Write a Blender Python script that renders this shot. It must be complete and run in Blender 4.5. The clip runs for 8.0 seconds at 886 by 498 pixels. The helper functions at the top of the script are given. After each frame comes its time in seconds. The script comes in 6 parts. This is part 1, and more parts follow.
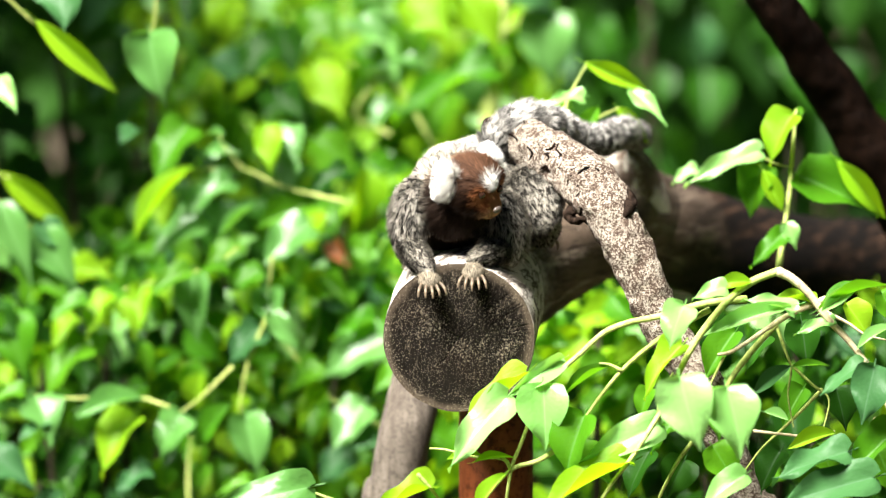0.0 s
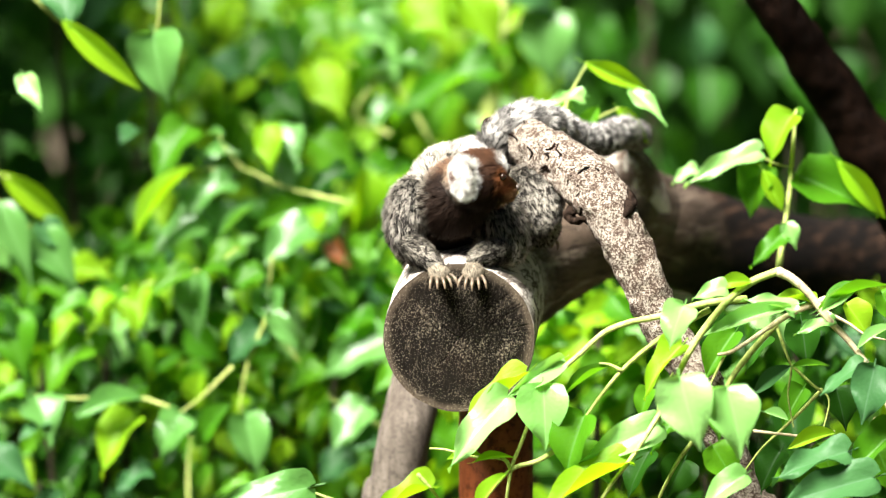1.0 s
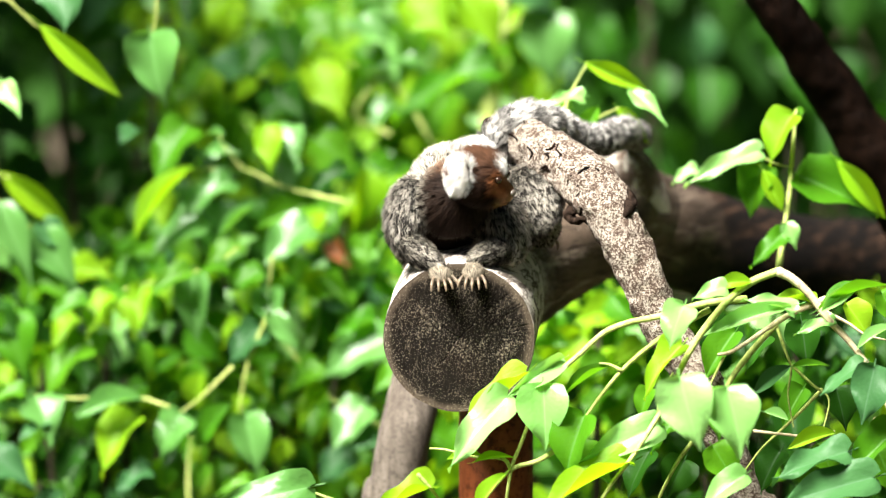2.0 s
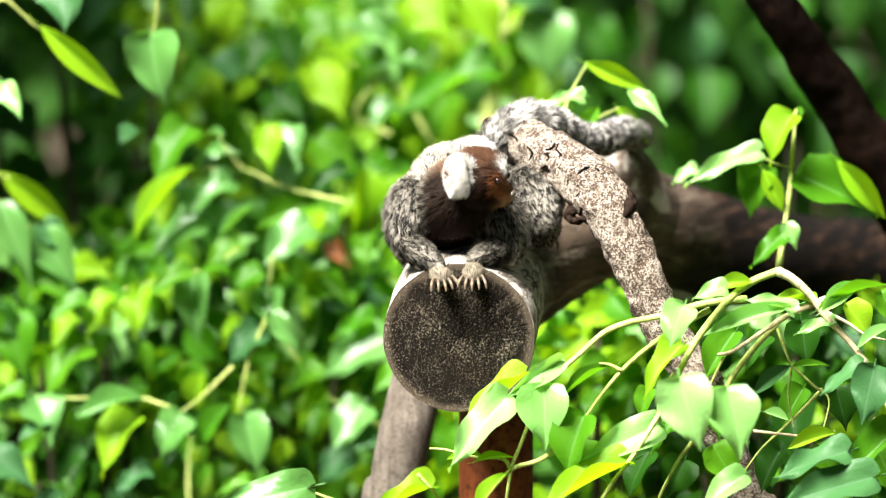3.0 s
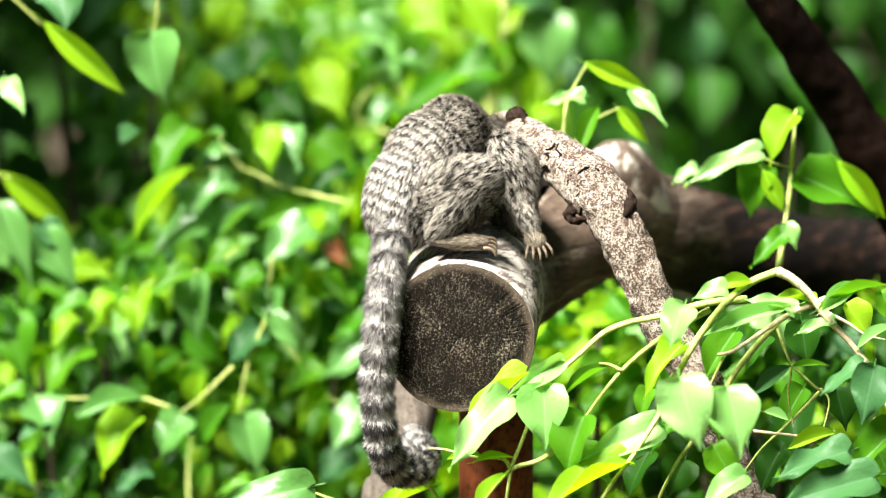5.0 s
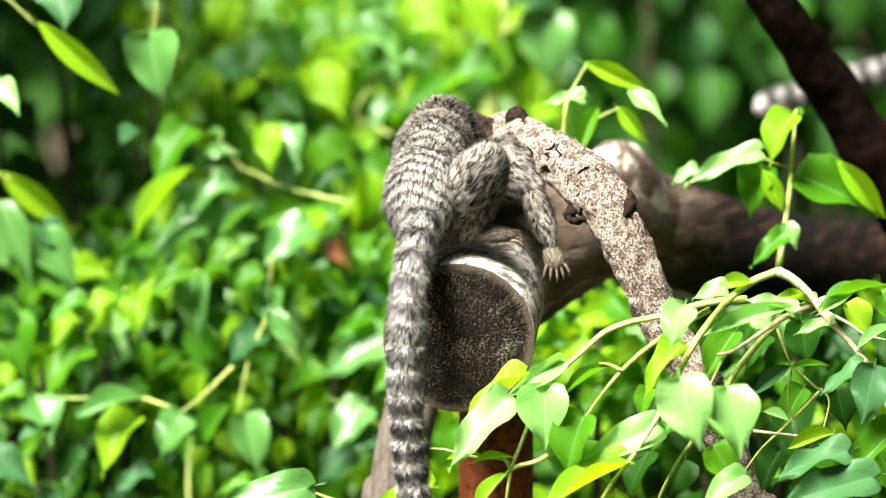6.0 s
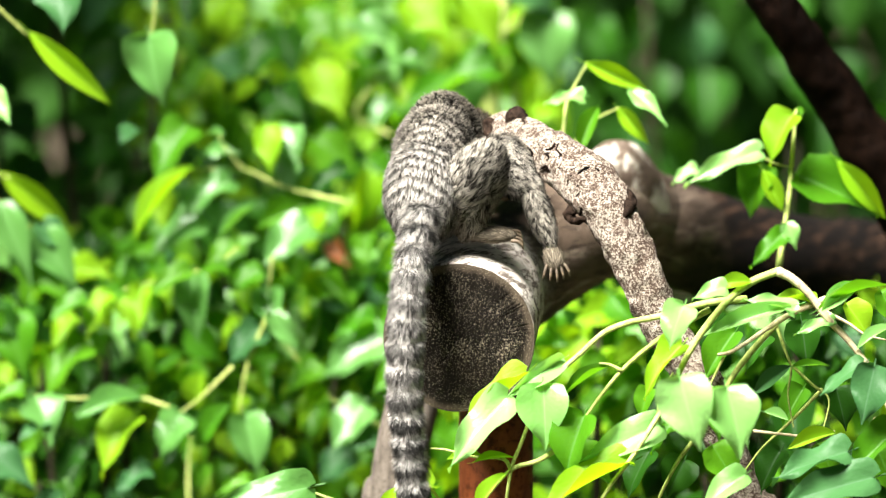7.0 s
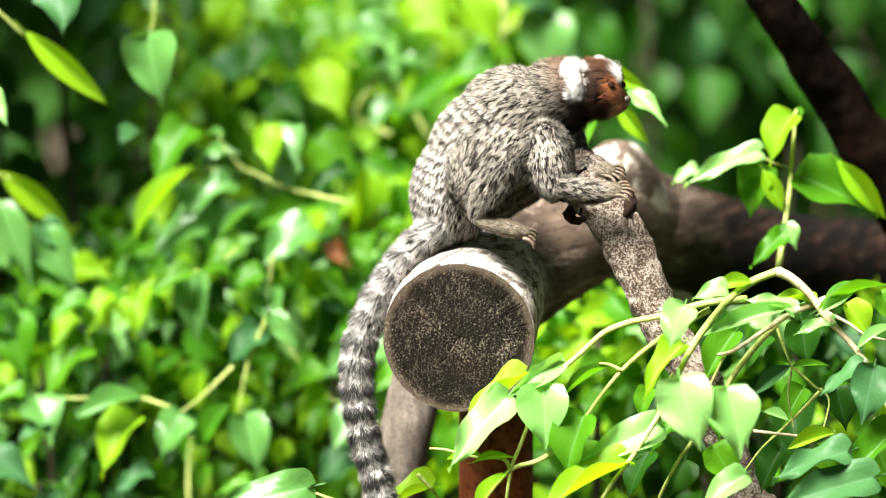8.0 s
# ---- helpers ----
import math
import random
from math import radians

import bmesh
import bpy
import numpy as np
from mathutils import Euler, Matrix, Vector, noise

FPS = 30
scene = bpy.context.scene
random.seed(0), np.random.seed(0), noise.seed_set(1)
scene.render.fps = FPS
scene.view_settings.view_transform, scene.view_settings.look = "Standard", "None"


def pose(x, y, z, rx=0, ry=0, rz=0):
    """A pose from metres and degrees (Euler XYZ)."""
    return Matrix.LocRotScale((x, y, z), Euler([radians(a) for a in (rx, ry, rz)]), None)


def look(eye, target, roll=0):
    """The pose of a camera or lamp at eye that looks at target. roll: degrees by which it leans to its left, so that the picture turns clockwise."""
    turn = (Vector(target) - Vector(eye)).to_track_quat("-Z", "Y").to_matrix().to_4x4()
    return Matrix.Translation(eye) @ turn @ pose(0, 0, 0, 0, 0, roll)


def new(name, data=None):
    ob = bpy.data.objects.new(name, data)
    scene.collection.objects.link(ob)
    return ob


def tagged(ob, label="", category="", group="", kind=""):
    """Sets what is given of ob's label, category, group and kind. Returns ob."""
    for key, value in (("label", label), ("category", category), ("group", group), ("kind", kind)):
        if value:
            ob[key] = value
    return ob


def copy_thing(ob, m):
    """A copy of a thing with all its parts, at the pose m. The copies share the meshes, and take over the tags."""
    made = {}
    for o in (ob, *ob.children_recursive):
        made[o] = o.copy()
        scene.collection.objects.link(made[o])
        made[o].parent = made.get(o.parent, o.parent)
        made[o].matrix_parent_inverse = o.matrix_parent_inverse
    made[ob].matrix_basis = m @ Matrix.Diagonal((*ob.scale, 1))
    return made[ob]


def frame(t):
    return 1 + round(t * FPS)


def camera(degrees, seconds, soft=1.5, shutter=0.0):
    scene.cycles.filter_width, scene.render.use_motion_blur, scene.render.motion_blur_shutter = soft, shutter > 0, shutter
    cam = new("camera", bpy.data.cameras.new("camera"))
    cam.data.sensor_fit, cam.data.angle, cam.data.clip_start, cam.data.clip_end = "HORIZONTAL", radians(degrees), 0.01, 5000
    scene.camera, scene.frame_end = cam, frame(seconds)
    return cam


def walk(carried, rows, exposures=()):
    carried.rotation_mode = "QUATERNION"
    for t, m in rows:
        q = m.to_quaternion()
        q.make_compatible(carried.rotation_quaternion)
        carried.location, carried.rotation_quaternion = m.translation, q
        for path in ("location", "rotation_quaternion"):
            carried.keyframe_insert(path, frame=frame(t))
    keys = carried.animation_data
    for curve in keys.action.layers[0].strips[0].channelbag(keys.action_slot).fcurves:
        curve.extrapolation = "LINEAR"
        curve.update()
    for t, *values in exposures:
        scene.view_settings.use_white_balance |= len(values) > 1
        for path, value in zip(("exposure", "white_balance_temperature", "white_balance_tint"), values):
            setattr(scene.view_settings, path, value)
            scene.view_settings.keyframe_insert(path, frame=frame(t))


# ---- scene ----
cam = camera(12, 8.0, soft=1.1, shutter=0.5)
cam.data.dof.use_dof = True
cam.data.dof.focus_distance = 2.96
cam.data.dof.aperture_fstop = 4.2
EYE, AIM = (0, 0, 1.75), (0, 2.9836, 1.4364)
walk(cam, [(0, look(EYE, AIM)), (8.0, look(EYE, AIM))], exposures=[(0, 2.48), (8.0, 2.48)])

# ---- light: bright hazy tropical daylight from above and the left ----
SUN = Vector((-0.34, -0.46, 0.82)).normalized()
world = bpy.data.worlds.new("sky")
scene.world = world
world.use_nodes = True
wn = world.node_tree.nodes
sky = wn.new("ShaderNodeTexSky")
sky.sky_type, sky.sun_disc = "NISHITA", False
sky.sun_elevation = math.asin(SUN.z)
sky.sun_rotation = math.atan2(SUN.x, SUN.y)
world.node_tree.links.new(sky.outputs[0], wn["Background"].inputs[0])
wn["Background"].inputs[1].default_value = 0.006
lamp = bpy.data.lights.new("sun", "SUN")
lamp.energy, lamp.angle, lamp.color = 5.2, radians(28), (1.0, 0.97, 0.91)
sun = new("sun", lamp)
sun.matrix_world = look(SUN * 20, (0, 0, 0))


# ---- materials ----
class Nodes:
    """A small helper to wire one procedural material."""

    def __init__(self, name):
        self.mat = bpy.data.materials.new(name)
        self.mat.use_nodes = True
        self.tree = self.mat.node_tree
        self.bsdf = self.tree.nodes["Principled BSDF"]
        self.out = self.tree.nodes["Material Output"]
        self.coord = self.tree.nodes.new("ShaderNodeTexCoord").outputs["Object"]

    def add(self, kind, **sets):
        n = self.tree.nodes.new(kind)
        for key, value in sets.items():
            key = key.replace("_", " ")
            for s in n.inputs:
                if s.name.lower() == key.lower():
                    self.set(s, value)
                    break
        return n

    def set(self, socket, value):
        if isinstance(value, bpy.types.NodeSocket):
            self.tree.links.new(value, socket)
        elif isinstance(value, tuple) and len(value) == 3 and socket.type == "RGBA":
            socket.default_value = (*value, 1)
        else:
            socket.default_value = value

    def noise(self, scale, detail=4.0, rough=0.55, vector=None):
        n = self.add("ShaderNodeTexNoise", Scale=scale, Detail=detail, Roughness=rough)
        self.set(n.inputs["Vector"], vector or self.coord)
        return n.outputs["Fac"]

    def stretch(self, x, y, z, turn=0):
        n = self.add("ShaderNodeMapping")
        self.set(n.inputs["Vector"], self.coord)
        if turn:
            n.inputs["Rotation"].default_value = (0, 0, radians(turn))
            first, n = n, self.add("ShaderNodeMapping")
            self.set(n.inputs["Vector"], first.outputs[0])
        n.inputs["Scale"].default_value = (x, y, z)
        return n.outputs[0]

    def ramp(self, fac, *stops):
        n = self.tree.nodes.new("ShaderNodeValToRGB")
        self.set(n.inputs[0], fac)
        e = n.color_ramp.elements
        while len(e) < len(stops):
            e.new(0.5)
        for k, (p, c) in enumerate(stops):
            e[k].position = p
            e[k].color = (*c, 1) if isinstance(c, tuple) else (c, c, c, 1)
        return n.outputs[0]

    def mix(self, fac, a, b, blend="MIX"):
        n = self.tree.nodes.new("ShaderNodeMix")
        n.data_type, n.blend_type = "RGBA", blend
        self.set(n.inputs[0], fac), self.set(n.inputs[6], a), self.set(n.inputs[7], b)
        return n.outputs[2]

    def math(self, op, a, b=0.0):
        n = self.tree.nodes.new("ShaderNodeMath")
        n.operation = op
        self.set(n.inputs[0], a), self.set(n.inputs[1], b)
        return n.outputs[0]

    def bump(self, height, strength, distance):
        n = self.add("ShaderNodeBump", Strength=strength, Distance=distance, Height=height)
        self.set(self.bsdf.inputs["Normal"], n.outputs[0])
        return n.outputs[0]

    def base(self, colour, rough, specular=0.5):
        self.set(self.bsdf.inputs["Base Color"], colour)
        self.set(self.bsdf.inputs["Roughness"], rough)
        self.set(self.bsdf.inputs["Specular IOR Level"], specular)
        return self.mat


def leaf_material(name, top, alt, glow, rough, share=0.45, per_island=False, specular=0.5):
    """A leaf: waxy blade with a pale midrib and side veins, part of the light comes through it."""
    m = Nodes(name)
    if per_island:
        rnd = m.tree.nodes.new("ShaderNodeNewGeometry").outputs["Random Per Island"]
    else:
        rnd = m.tree.nodes.new("ShaderNodeObjectInfo").outputs["Random"]
    colour = m.mix(rnd, top, alt)
    blotch = m.noise(3.0 if not per_island else 25.0, 5)
    colour = m.mix(m.ramp(blotch, (0.35, 0.0), (0.75, 0.45)), colour, alt)
    if not per_island:
        sep = m.add("ShaderNodeSeparateXYZ")
        m.set(sep.inputs[0], m.coord)
        side = m.math("ABSOLUTE", sep.outputs[0])
        rib = m.ramp(side, (0.0, 1.0), (0.022, 0.0))
        slope = m.math("SUBTRACT", sep.outputs[1], m.math("MULTIPLY", side, 0.8))
        veins = m.ramp(m.math("FRACT", m.math("MULTIPLY", slope, 9.0)), (0.0, 0.6), (0.07, 0.0), (0.93, 0.0), (1.0, 0.6))
        lines = m.math("MAXIMUM", rib, m.math("MULTIPLY", veins, 0.45))
        colour = m.mix(m.math("MULTIPLY", lines, 0.55), colour, tuple(min(1, c * 1.6 + 0.05) for c in top))
        relief = m.math("ADD", m.math("MULTIPLY", lines, -0.7), m.noise(14.0, 3))
        m.bump(relief, 0.10, 0.01)
    m.base(colour, rough, specular)
    through_light = m.add("ShaderNodeBsdfTranslucent", Color=m.mix(rnd, glow, tuple(c * 0.7 for c in glow)))
    both = m.add("ShaderNodeMixShader", Fac=share)
    m.tree.links.new(m.bsdf.outputs[0], both.inputs[1])
    m.tree.links.new(through_light.outputs[0], both.inputs[2])
    m.tree.links.new(both.outputs[0], m.out.inputs[0])
    return m.mat


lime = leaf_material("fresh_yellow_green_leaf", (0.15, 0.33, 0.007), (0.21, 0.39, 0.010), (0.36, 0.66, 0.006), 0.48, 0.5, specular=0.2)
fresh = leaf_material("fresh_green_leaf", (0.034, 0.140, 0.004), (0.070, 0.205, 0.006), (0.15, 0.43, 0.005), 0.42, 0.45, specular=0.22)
# mature and dull are darkened to stand in for shaded gaps between leaves
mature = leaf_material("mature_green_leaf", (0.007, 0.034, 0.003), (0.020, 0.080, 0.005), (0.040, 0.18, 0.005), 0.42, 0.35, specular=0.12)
pale = leaf_material("pale_glossy_leaf", (0.16, 0.38, 0.085), (0.23, 0.44, 0.13), (0.36, 0.72, 0.09), 0.34, 0.35, specular=0.5)
dull = leaf_material("dull_blue_green_leaf", (0.020, 0.070, 0.022), (0.042, 0.12, 0.036), (0.05, 0.19, 0.026), 0.42, 0.25, specular=0.12)
soft = leaf_material("soft_grey_green_leaf", (0.066, 0.185, 0.036), (0.090, 0.225, 0.050), (0.17, 0.44, 0.035), 0.34, 0.35, specular=0.5)
withered = leaf_material("withered_leaf", (0.28, 0.075, 0.014), (0.22, 0.08, 0.024), (0.36, 0.10, 0.014), 0.6, 0.3)
# deep shade of the woods is put into this leaf colour
woods_leaf = leaf_material("shaded_woodland_leaf", (0.004, 0.019, 0.002), (0.013, 0.048, 0.003), (0.026, 0.10, 0.004), 0.6, 0.35, True, 0.06)


def plain_wood(name, dark, light, scale, rough, relief, specular=0.10):
    m = Nodes(name)
    grain = m.noise(scale, 8, 0.65, m.stretch(1, 1, 0.25))
    stain = m.noise(scale * 0.15, 3)
    pits = m.noise(scale * 3.5, 6, 0.8)
    c = m.mix(m.ramp(grain, (0.32, 0.0), (0.68, 1.0)), dark, light)
    c = m.mix(m.ramp(stain, (0.4, 0.0), (0.7, 0.6)), c, dark)
    c = m.mix(m.ramp(pits, (0.40, 0.8), (0.50, 0.0)), c, tuple(v * 0.5 for v in dark))
    m.bump(m.math("ADD", grain, m.math("MULTIPLY", pits, 0.35)), 0.6, relief)
    return m.base(c, rough, specular)


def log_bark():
    """Weathered bare wood: bleached and flaking near the sawn end, grey-brown further on, dark brown at the far bough,
    where shade is put into the colour.
    """
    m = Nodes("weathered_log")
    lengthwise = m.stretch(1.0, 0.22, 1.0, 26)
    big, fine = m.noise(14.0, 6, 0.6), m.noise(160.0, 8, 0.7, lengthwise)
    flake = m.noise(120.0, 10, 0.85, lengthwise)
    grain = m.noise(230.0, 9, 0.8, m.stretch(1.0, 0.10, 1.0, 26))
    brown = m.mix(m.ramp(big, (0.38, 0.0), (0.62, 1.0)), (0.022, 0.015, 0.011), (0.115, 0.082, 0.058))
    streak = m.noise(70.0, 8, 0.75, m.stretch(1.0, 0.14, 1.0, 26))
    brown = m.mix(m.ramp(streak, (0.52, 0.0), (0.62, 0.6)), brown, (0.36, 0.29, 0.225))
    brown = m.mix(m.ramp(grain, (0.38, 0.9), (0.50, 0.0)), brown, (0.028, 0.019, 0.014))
    # far bough: brown taken down to near black to stand in for shade
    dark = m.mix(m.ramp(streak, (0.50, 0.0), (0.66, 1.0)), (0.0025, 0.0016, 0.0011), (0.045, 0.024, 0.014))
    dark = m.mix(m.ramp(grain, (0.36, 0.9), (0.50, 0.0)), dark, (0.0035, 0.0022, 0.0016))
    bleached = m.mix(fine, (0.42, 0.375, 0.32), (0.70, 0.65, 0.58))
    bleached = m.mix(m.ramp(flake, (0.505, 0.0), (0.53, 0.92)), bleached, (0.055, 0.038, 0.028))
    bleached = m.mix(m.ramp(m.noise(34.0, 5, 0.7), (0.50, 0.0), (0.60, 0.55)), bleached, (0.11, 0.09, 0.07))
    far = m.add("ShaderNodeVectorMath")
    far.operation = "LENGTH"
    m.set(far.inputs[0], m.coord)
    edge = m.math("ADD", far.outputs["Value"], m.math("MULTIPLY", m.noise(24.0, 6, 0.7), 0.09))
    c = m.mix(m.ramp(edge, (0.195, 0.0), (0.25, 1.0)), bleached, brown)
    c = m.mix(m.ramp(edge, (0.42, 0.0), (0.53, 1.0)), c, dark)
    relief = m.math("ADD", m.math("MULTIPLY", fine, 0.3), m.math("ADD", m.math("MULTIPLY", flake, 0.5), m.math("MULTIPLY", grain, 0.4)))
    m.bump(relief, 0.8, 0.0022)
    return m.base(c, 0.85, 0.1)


def speckled_bark():
    """Pale rough bark thickly sown with small dark warts."""
    m = Nodes("speckled_bark")
    cells = m.add("ShaderNodeTexVoronoi", Scale=420.0)
    wobble = m.mix(0.004, m.coord, m.add("ShaderNodeTexNoise", Vector=m.coord, Scale=200.0).outputs["Color"], "ADD")
    m.set(cells.inputs["Vector"], wobble)
    patch = m.noise(60.0, 6, 0.7)
    spots = m.noise(560.0, 7, 0.8)
    grit = m.noise(1300.0, 5, 0.85)
    rough_patch = m.noise(70.0, 6, 0.75)
    uneven = m.math("ADD", spots, m.math("MULTIPLY", m.noise(110.0, 5, 0.7), 0.35))
    c = m.mix(patch, (0.31, 0.255, 0.20), (0.63, 0.57, 0.48))
    c = m.mix(m.ramp(uneven, (0.668, 0.95), (0.70, 0.0)), c, (0.050, 0.030, 0.021))
    c = m.mix(m.ramp(grit, (0.43, 0.75), (0.48, 0.0)), c, (0.11, 0.07, 0.05))
    c = m.mix(m.ramp(cells.outputs["Distance"], (0.12, 0.6), (0.22, 0.0)), c, (0.075, 0.042, 0.03))
    c = m.mix(m.ramp(rough_patch, (0.58, 0.0), (0.64, 0.7)), c, (0.085, 0.052, 0.038))
    m.bump(m.math("ADD", spots, m.math("MULTIPLY", rough_patch, -0.8)), 1.0, 0.0030)
    return m.base(c, 0.9, 0.06)


def end_grain():
    """Sawn end of an old log: dark grey-brown, faint growth rings, radial checks and pale dust."""
    m = Nodes("end_grain")
    sep = m.add("ShaderNodeSeparateXYZ")
    m.set(sep.inputs[0], m.coord)
    r = m.math("SQRT", m.math("ADD", m.math("MULTIPLY", sep.outputs[0], sep.outputs[0]), m.math("MULTIPLY", sep.outputs[1], sep.outputs[1])))
    turn = m.math("ARCTAN2", sep.outputs[1], sep.outputs[0])
    polar = m.add("ShaderNodeCombineXYZ", X=m.math("MULTIPLY", turn, 0.55), Y=m.math("MULTIPLY", r, 3.0), Z=0.0).outputs[0]
    rays = m.noise(58.0, 6, 0.7, polar)
    rings = m.noise(1.6, 3, 0.6, m.add("ShaderNodeCombineXYZ", X=m.math("MULTIPLY", r, 420.0), Y=m.math("MULTIPLY", turn, 0.6), Z=0.0).outputs[0])
    pores = m.noise(640.0, 7, 0.9)
    scratch = m.noise(340.0, 7, 0.85, m.stretch(1.0, 0.15, 1.0, 12))
    c = m.mix(m.ramp(rays, (0.35, 0.0), (0.7, 1.0)), (0.0035, 0.0027, 0.0019), (0.013, 0.010, 0.007))
    sap = m.ramp(m.math("ADD", r, m.math("MULTIPLY", m.noise(60.0, 4), 0.008)), (0.0505, 0.0), (0.0545, 0.7))
    c = m.mix(sap, c, (0.12, 0.092, 0.064))
    c = m.mix(m.ramp(rings, (0.5, 0.0), (0.72, 0.6)), c, (0.016, 0.012, 0.009))
    c = m.mix(m.ramp(scratch, (0.56, 0.0), (0.61, 0.6)), c, (0.13, 0.105, 0.075))
    c = m.mix(m.ramp(m.math("ADD", pores, m.math("MULTIPLY", m.noise(42.0, 5, 0.7), 0.28)), (0.705, 0.0), (0.735, 0.95)), c, (0.40, 0.34, 0.25))
    c = m.mix(m.ramp(pores, (0.40, 0.95), (0.45, 0.0)), c, (0.006, 0.0045, 0.003))
    c = m.mix(m.ramp(m.noise(600.0, 4, 0.8, polar), (0.36, 0.9), (0.43, 0.0)), c, (0.006, 0.0045, 0.003))
    c = m.mix(m.ramp(m.noise(22.0, 3), (0.52, 0.0), (0.75, 0.4)), c, (0.020, 0.011, 0.008))
    m.bump(m.math("ADD", m.math("MULTIPLY", pores, 0.6), scratch), 1.0, 0.0016)
    return m.base(c, 0.9, 0.06)


def coat_material():
    """Fur: the colour of each hair is stored on its points."""
    m = Nodes("fur")
    a = m.tree.nodes.new("ShaderNodeAttribute")
    a.attribute_name = "coat"
    m.base(a.outputs["Color"], 0.6, 0.08)
    thin = m.add("ShaderNodeBsdfTranslucent", Color=a.outputs["Color"])
    both = m.add("ShaderNodeMixShader", Fac=0.3)
    m.tree.links.new(m.bsdf.outputs[0], both.inputs[1])
    m.tree.links.new(thin.outputs[0], both.inputs[2])
    m.tree.links.new(both.outputs[0], m.out.inputs[0])
    return m.mat


def skin_material(name, colour, alt, rough):
    m = Nodes(name)
    c = m.mix(m.ramp(m.noise(260.0, 5), (0.35, 0.0), (0.7, 1.0)), colour, alt)
    m.bump(m.noise(700.0, 4), 0.4, 0.0006)
    return m.base(c, rough, 0.4)


def soil():
    m = Nodes("forest_floor")
    c = m.mix(m.ramp(m.noise(6.0, 8, 0.7), (0.35, 0.0), (0.7, 1.0)), (0.02, 0.014, 0.009), (0.09, 0.065, 0.04))
    c = m.mix(m.ramp(m.noise(1.2, 4), (0.5, 0.0), (0.7, 0.5)), c, (0.04, 0.07, 0.02))
    m.bump(m.noise(18.0, 8, 0.7), 0.8, 0.03)
    return m.base(c, 0.9, 0.2)


def stub_bark():
    """Sawn limb stub: bleached wood with brown streaks down the grain."""
    m = Nodes("stub_bark")
    grain = m.noise(60.0, 8, 0.75, m.stretch(1.0, 1.0, 0.22))
    fine = m.noise(190.0, 8, 0.75, m.stretch(1.0, 1.0, 0.4))
    patch = m.math("ADD", m.math("MULTIPLY", m.noise(16.0, 5, 0.6), 0.6), m.math("MULTIPLY", grain, 0.4))
    c = m.mix(fine, (0.30, 0.26, 0.215), (0.58, 0.53, 0.47))
    c = m.mix(m.ramp(patch, (0.475, 0.0), (0.515, 0.95)), c, (0.07, 0.045, 0.032))
    c = m.mix(m.ramp(fine, (0.36, 0.8), (0.44, 0.0)), c, (0.04, 0.028, 0.02))
    m.bump(grain, 0.6, 0.002)
    return m.base(c, 0.85, 0.1)


STUB_BARK = stub_bark()
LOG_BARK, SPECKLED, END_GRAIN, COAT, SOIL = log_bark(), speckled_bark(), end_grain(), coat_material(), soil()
# dark bark, its colour lowered further in place of shade
DARK_BARK = plain_wood("shaded_dark_bark", (0.0008, 0.0005, 0.0004), (0.013, 0.0062, 0.0036), 55.0, 0.6, 0.006, 0.03)
KNOT_BARK = plain_wood("dark_knot", (0.003, 0.002, 0.0015), (0.045, 0.028, 0.019), 300.0, 0.85, 0.003, 0.05)
GREY_BARK = plain_wood("grey_bark", (0.06, 0.048, 0.038), (0.20, 0.17, 0.138), 130.0, 0.8, 0.004)
RED_WOOD = plain_wood("red_stained_wood", (0.075, 0.020, 0.007), (0.30, 0.085, 0.026), 45.0, 0.5, 0.002)
STEM = plain_wood("green_stem", (0.27, 0.34, 0.075), (0.46, 0.50, 0.17), 90.0, 0.5, 0.0005)
TAN_STEM = plain_wood("tan_stem", (0.42, 0.34, 0.20), (0.62, 0.53, 0.35), 90.0, 0.6, 0.0005)
TWIG = plain_wood("brown_twig", (0.016, 0.014, 0.008), (0.05, 0.045, 0.022), 80.0, 0.7, 0.001)
EAR_SKIN = skin_material("ear_skin", (0.10, 0.04, 0.02), (0.05, 0.022, 0.012), 0.6)
DIGIT_SKIN = skin_material("digit_skin", (0.17, 0.125, 0.080), (0.07, 0.05, 0.032), 0.55)
CLAW = skin_material("claw", (0.05, 0.04, 0.035), (0.10, 0.08, 0.06), 0.35)
EYE_GLOSS = skin_material("eye", (0.012, 0.006, 0.004), (0.03, 0.012, 0.006), 0.05)


# ---- mesh helpers ----
def thing(name, at, label, category, group="", kind=""):
    """An empty at the base of a thing."""
    ob = new(name)
    ob.location = at
    ob.empty_display_size = 0.02
    return tagged(ob, label, category, group, kind)


def part(name, mesh, material, parent, label=""):
    if isinstance(mesh, bmesh.types.BMesh):
        bm, mesh = mesh, bpy.data.meshes.new(name)
        bm.to_mesh(mesh)
        bm.free()
    if material and not mesh.materials:
        mesh.materials.append(material)
    ob = new(name, mesh)
    ob.parent = parent
    return tagged(ob, label) if label else ob


def spline(points, steps):
    """Catmull-Rom samples through rows of numbers."""
    p = [np.array(a, float) for a in points]
    p = [2 * p[0] - p[1], *p, 2 * p[-1] - p[-2]]
    out = []
    for k in range(1, len(p) - 2):
        for j in range(steps):
            t = j / steps
            a, b, c, d = p[k - 1:k + 3]
            out.append(0.5 * (2 * b + (c - a) * t + (2 * a - 5 * b + 4 * c - d) * t * t + (3 * b - a - 3 * c + d) * t ** 3))
    out.append(p[-2])
    return np.array(out)


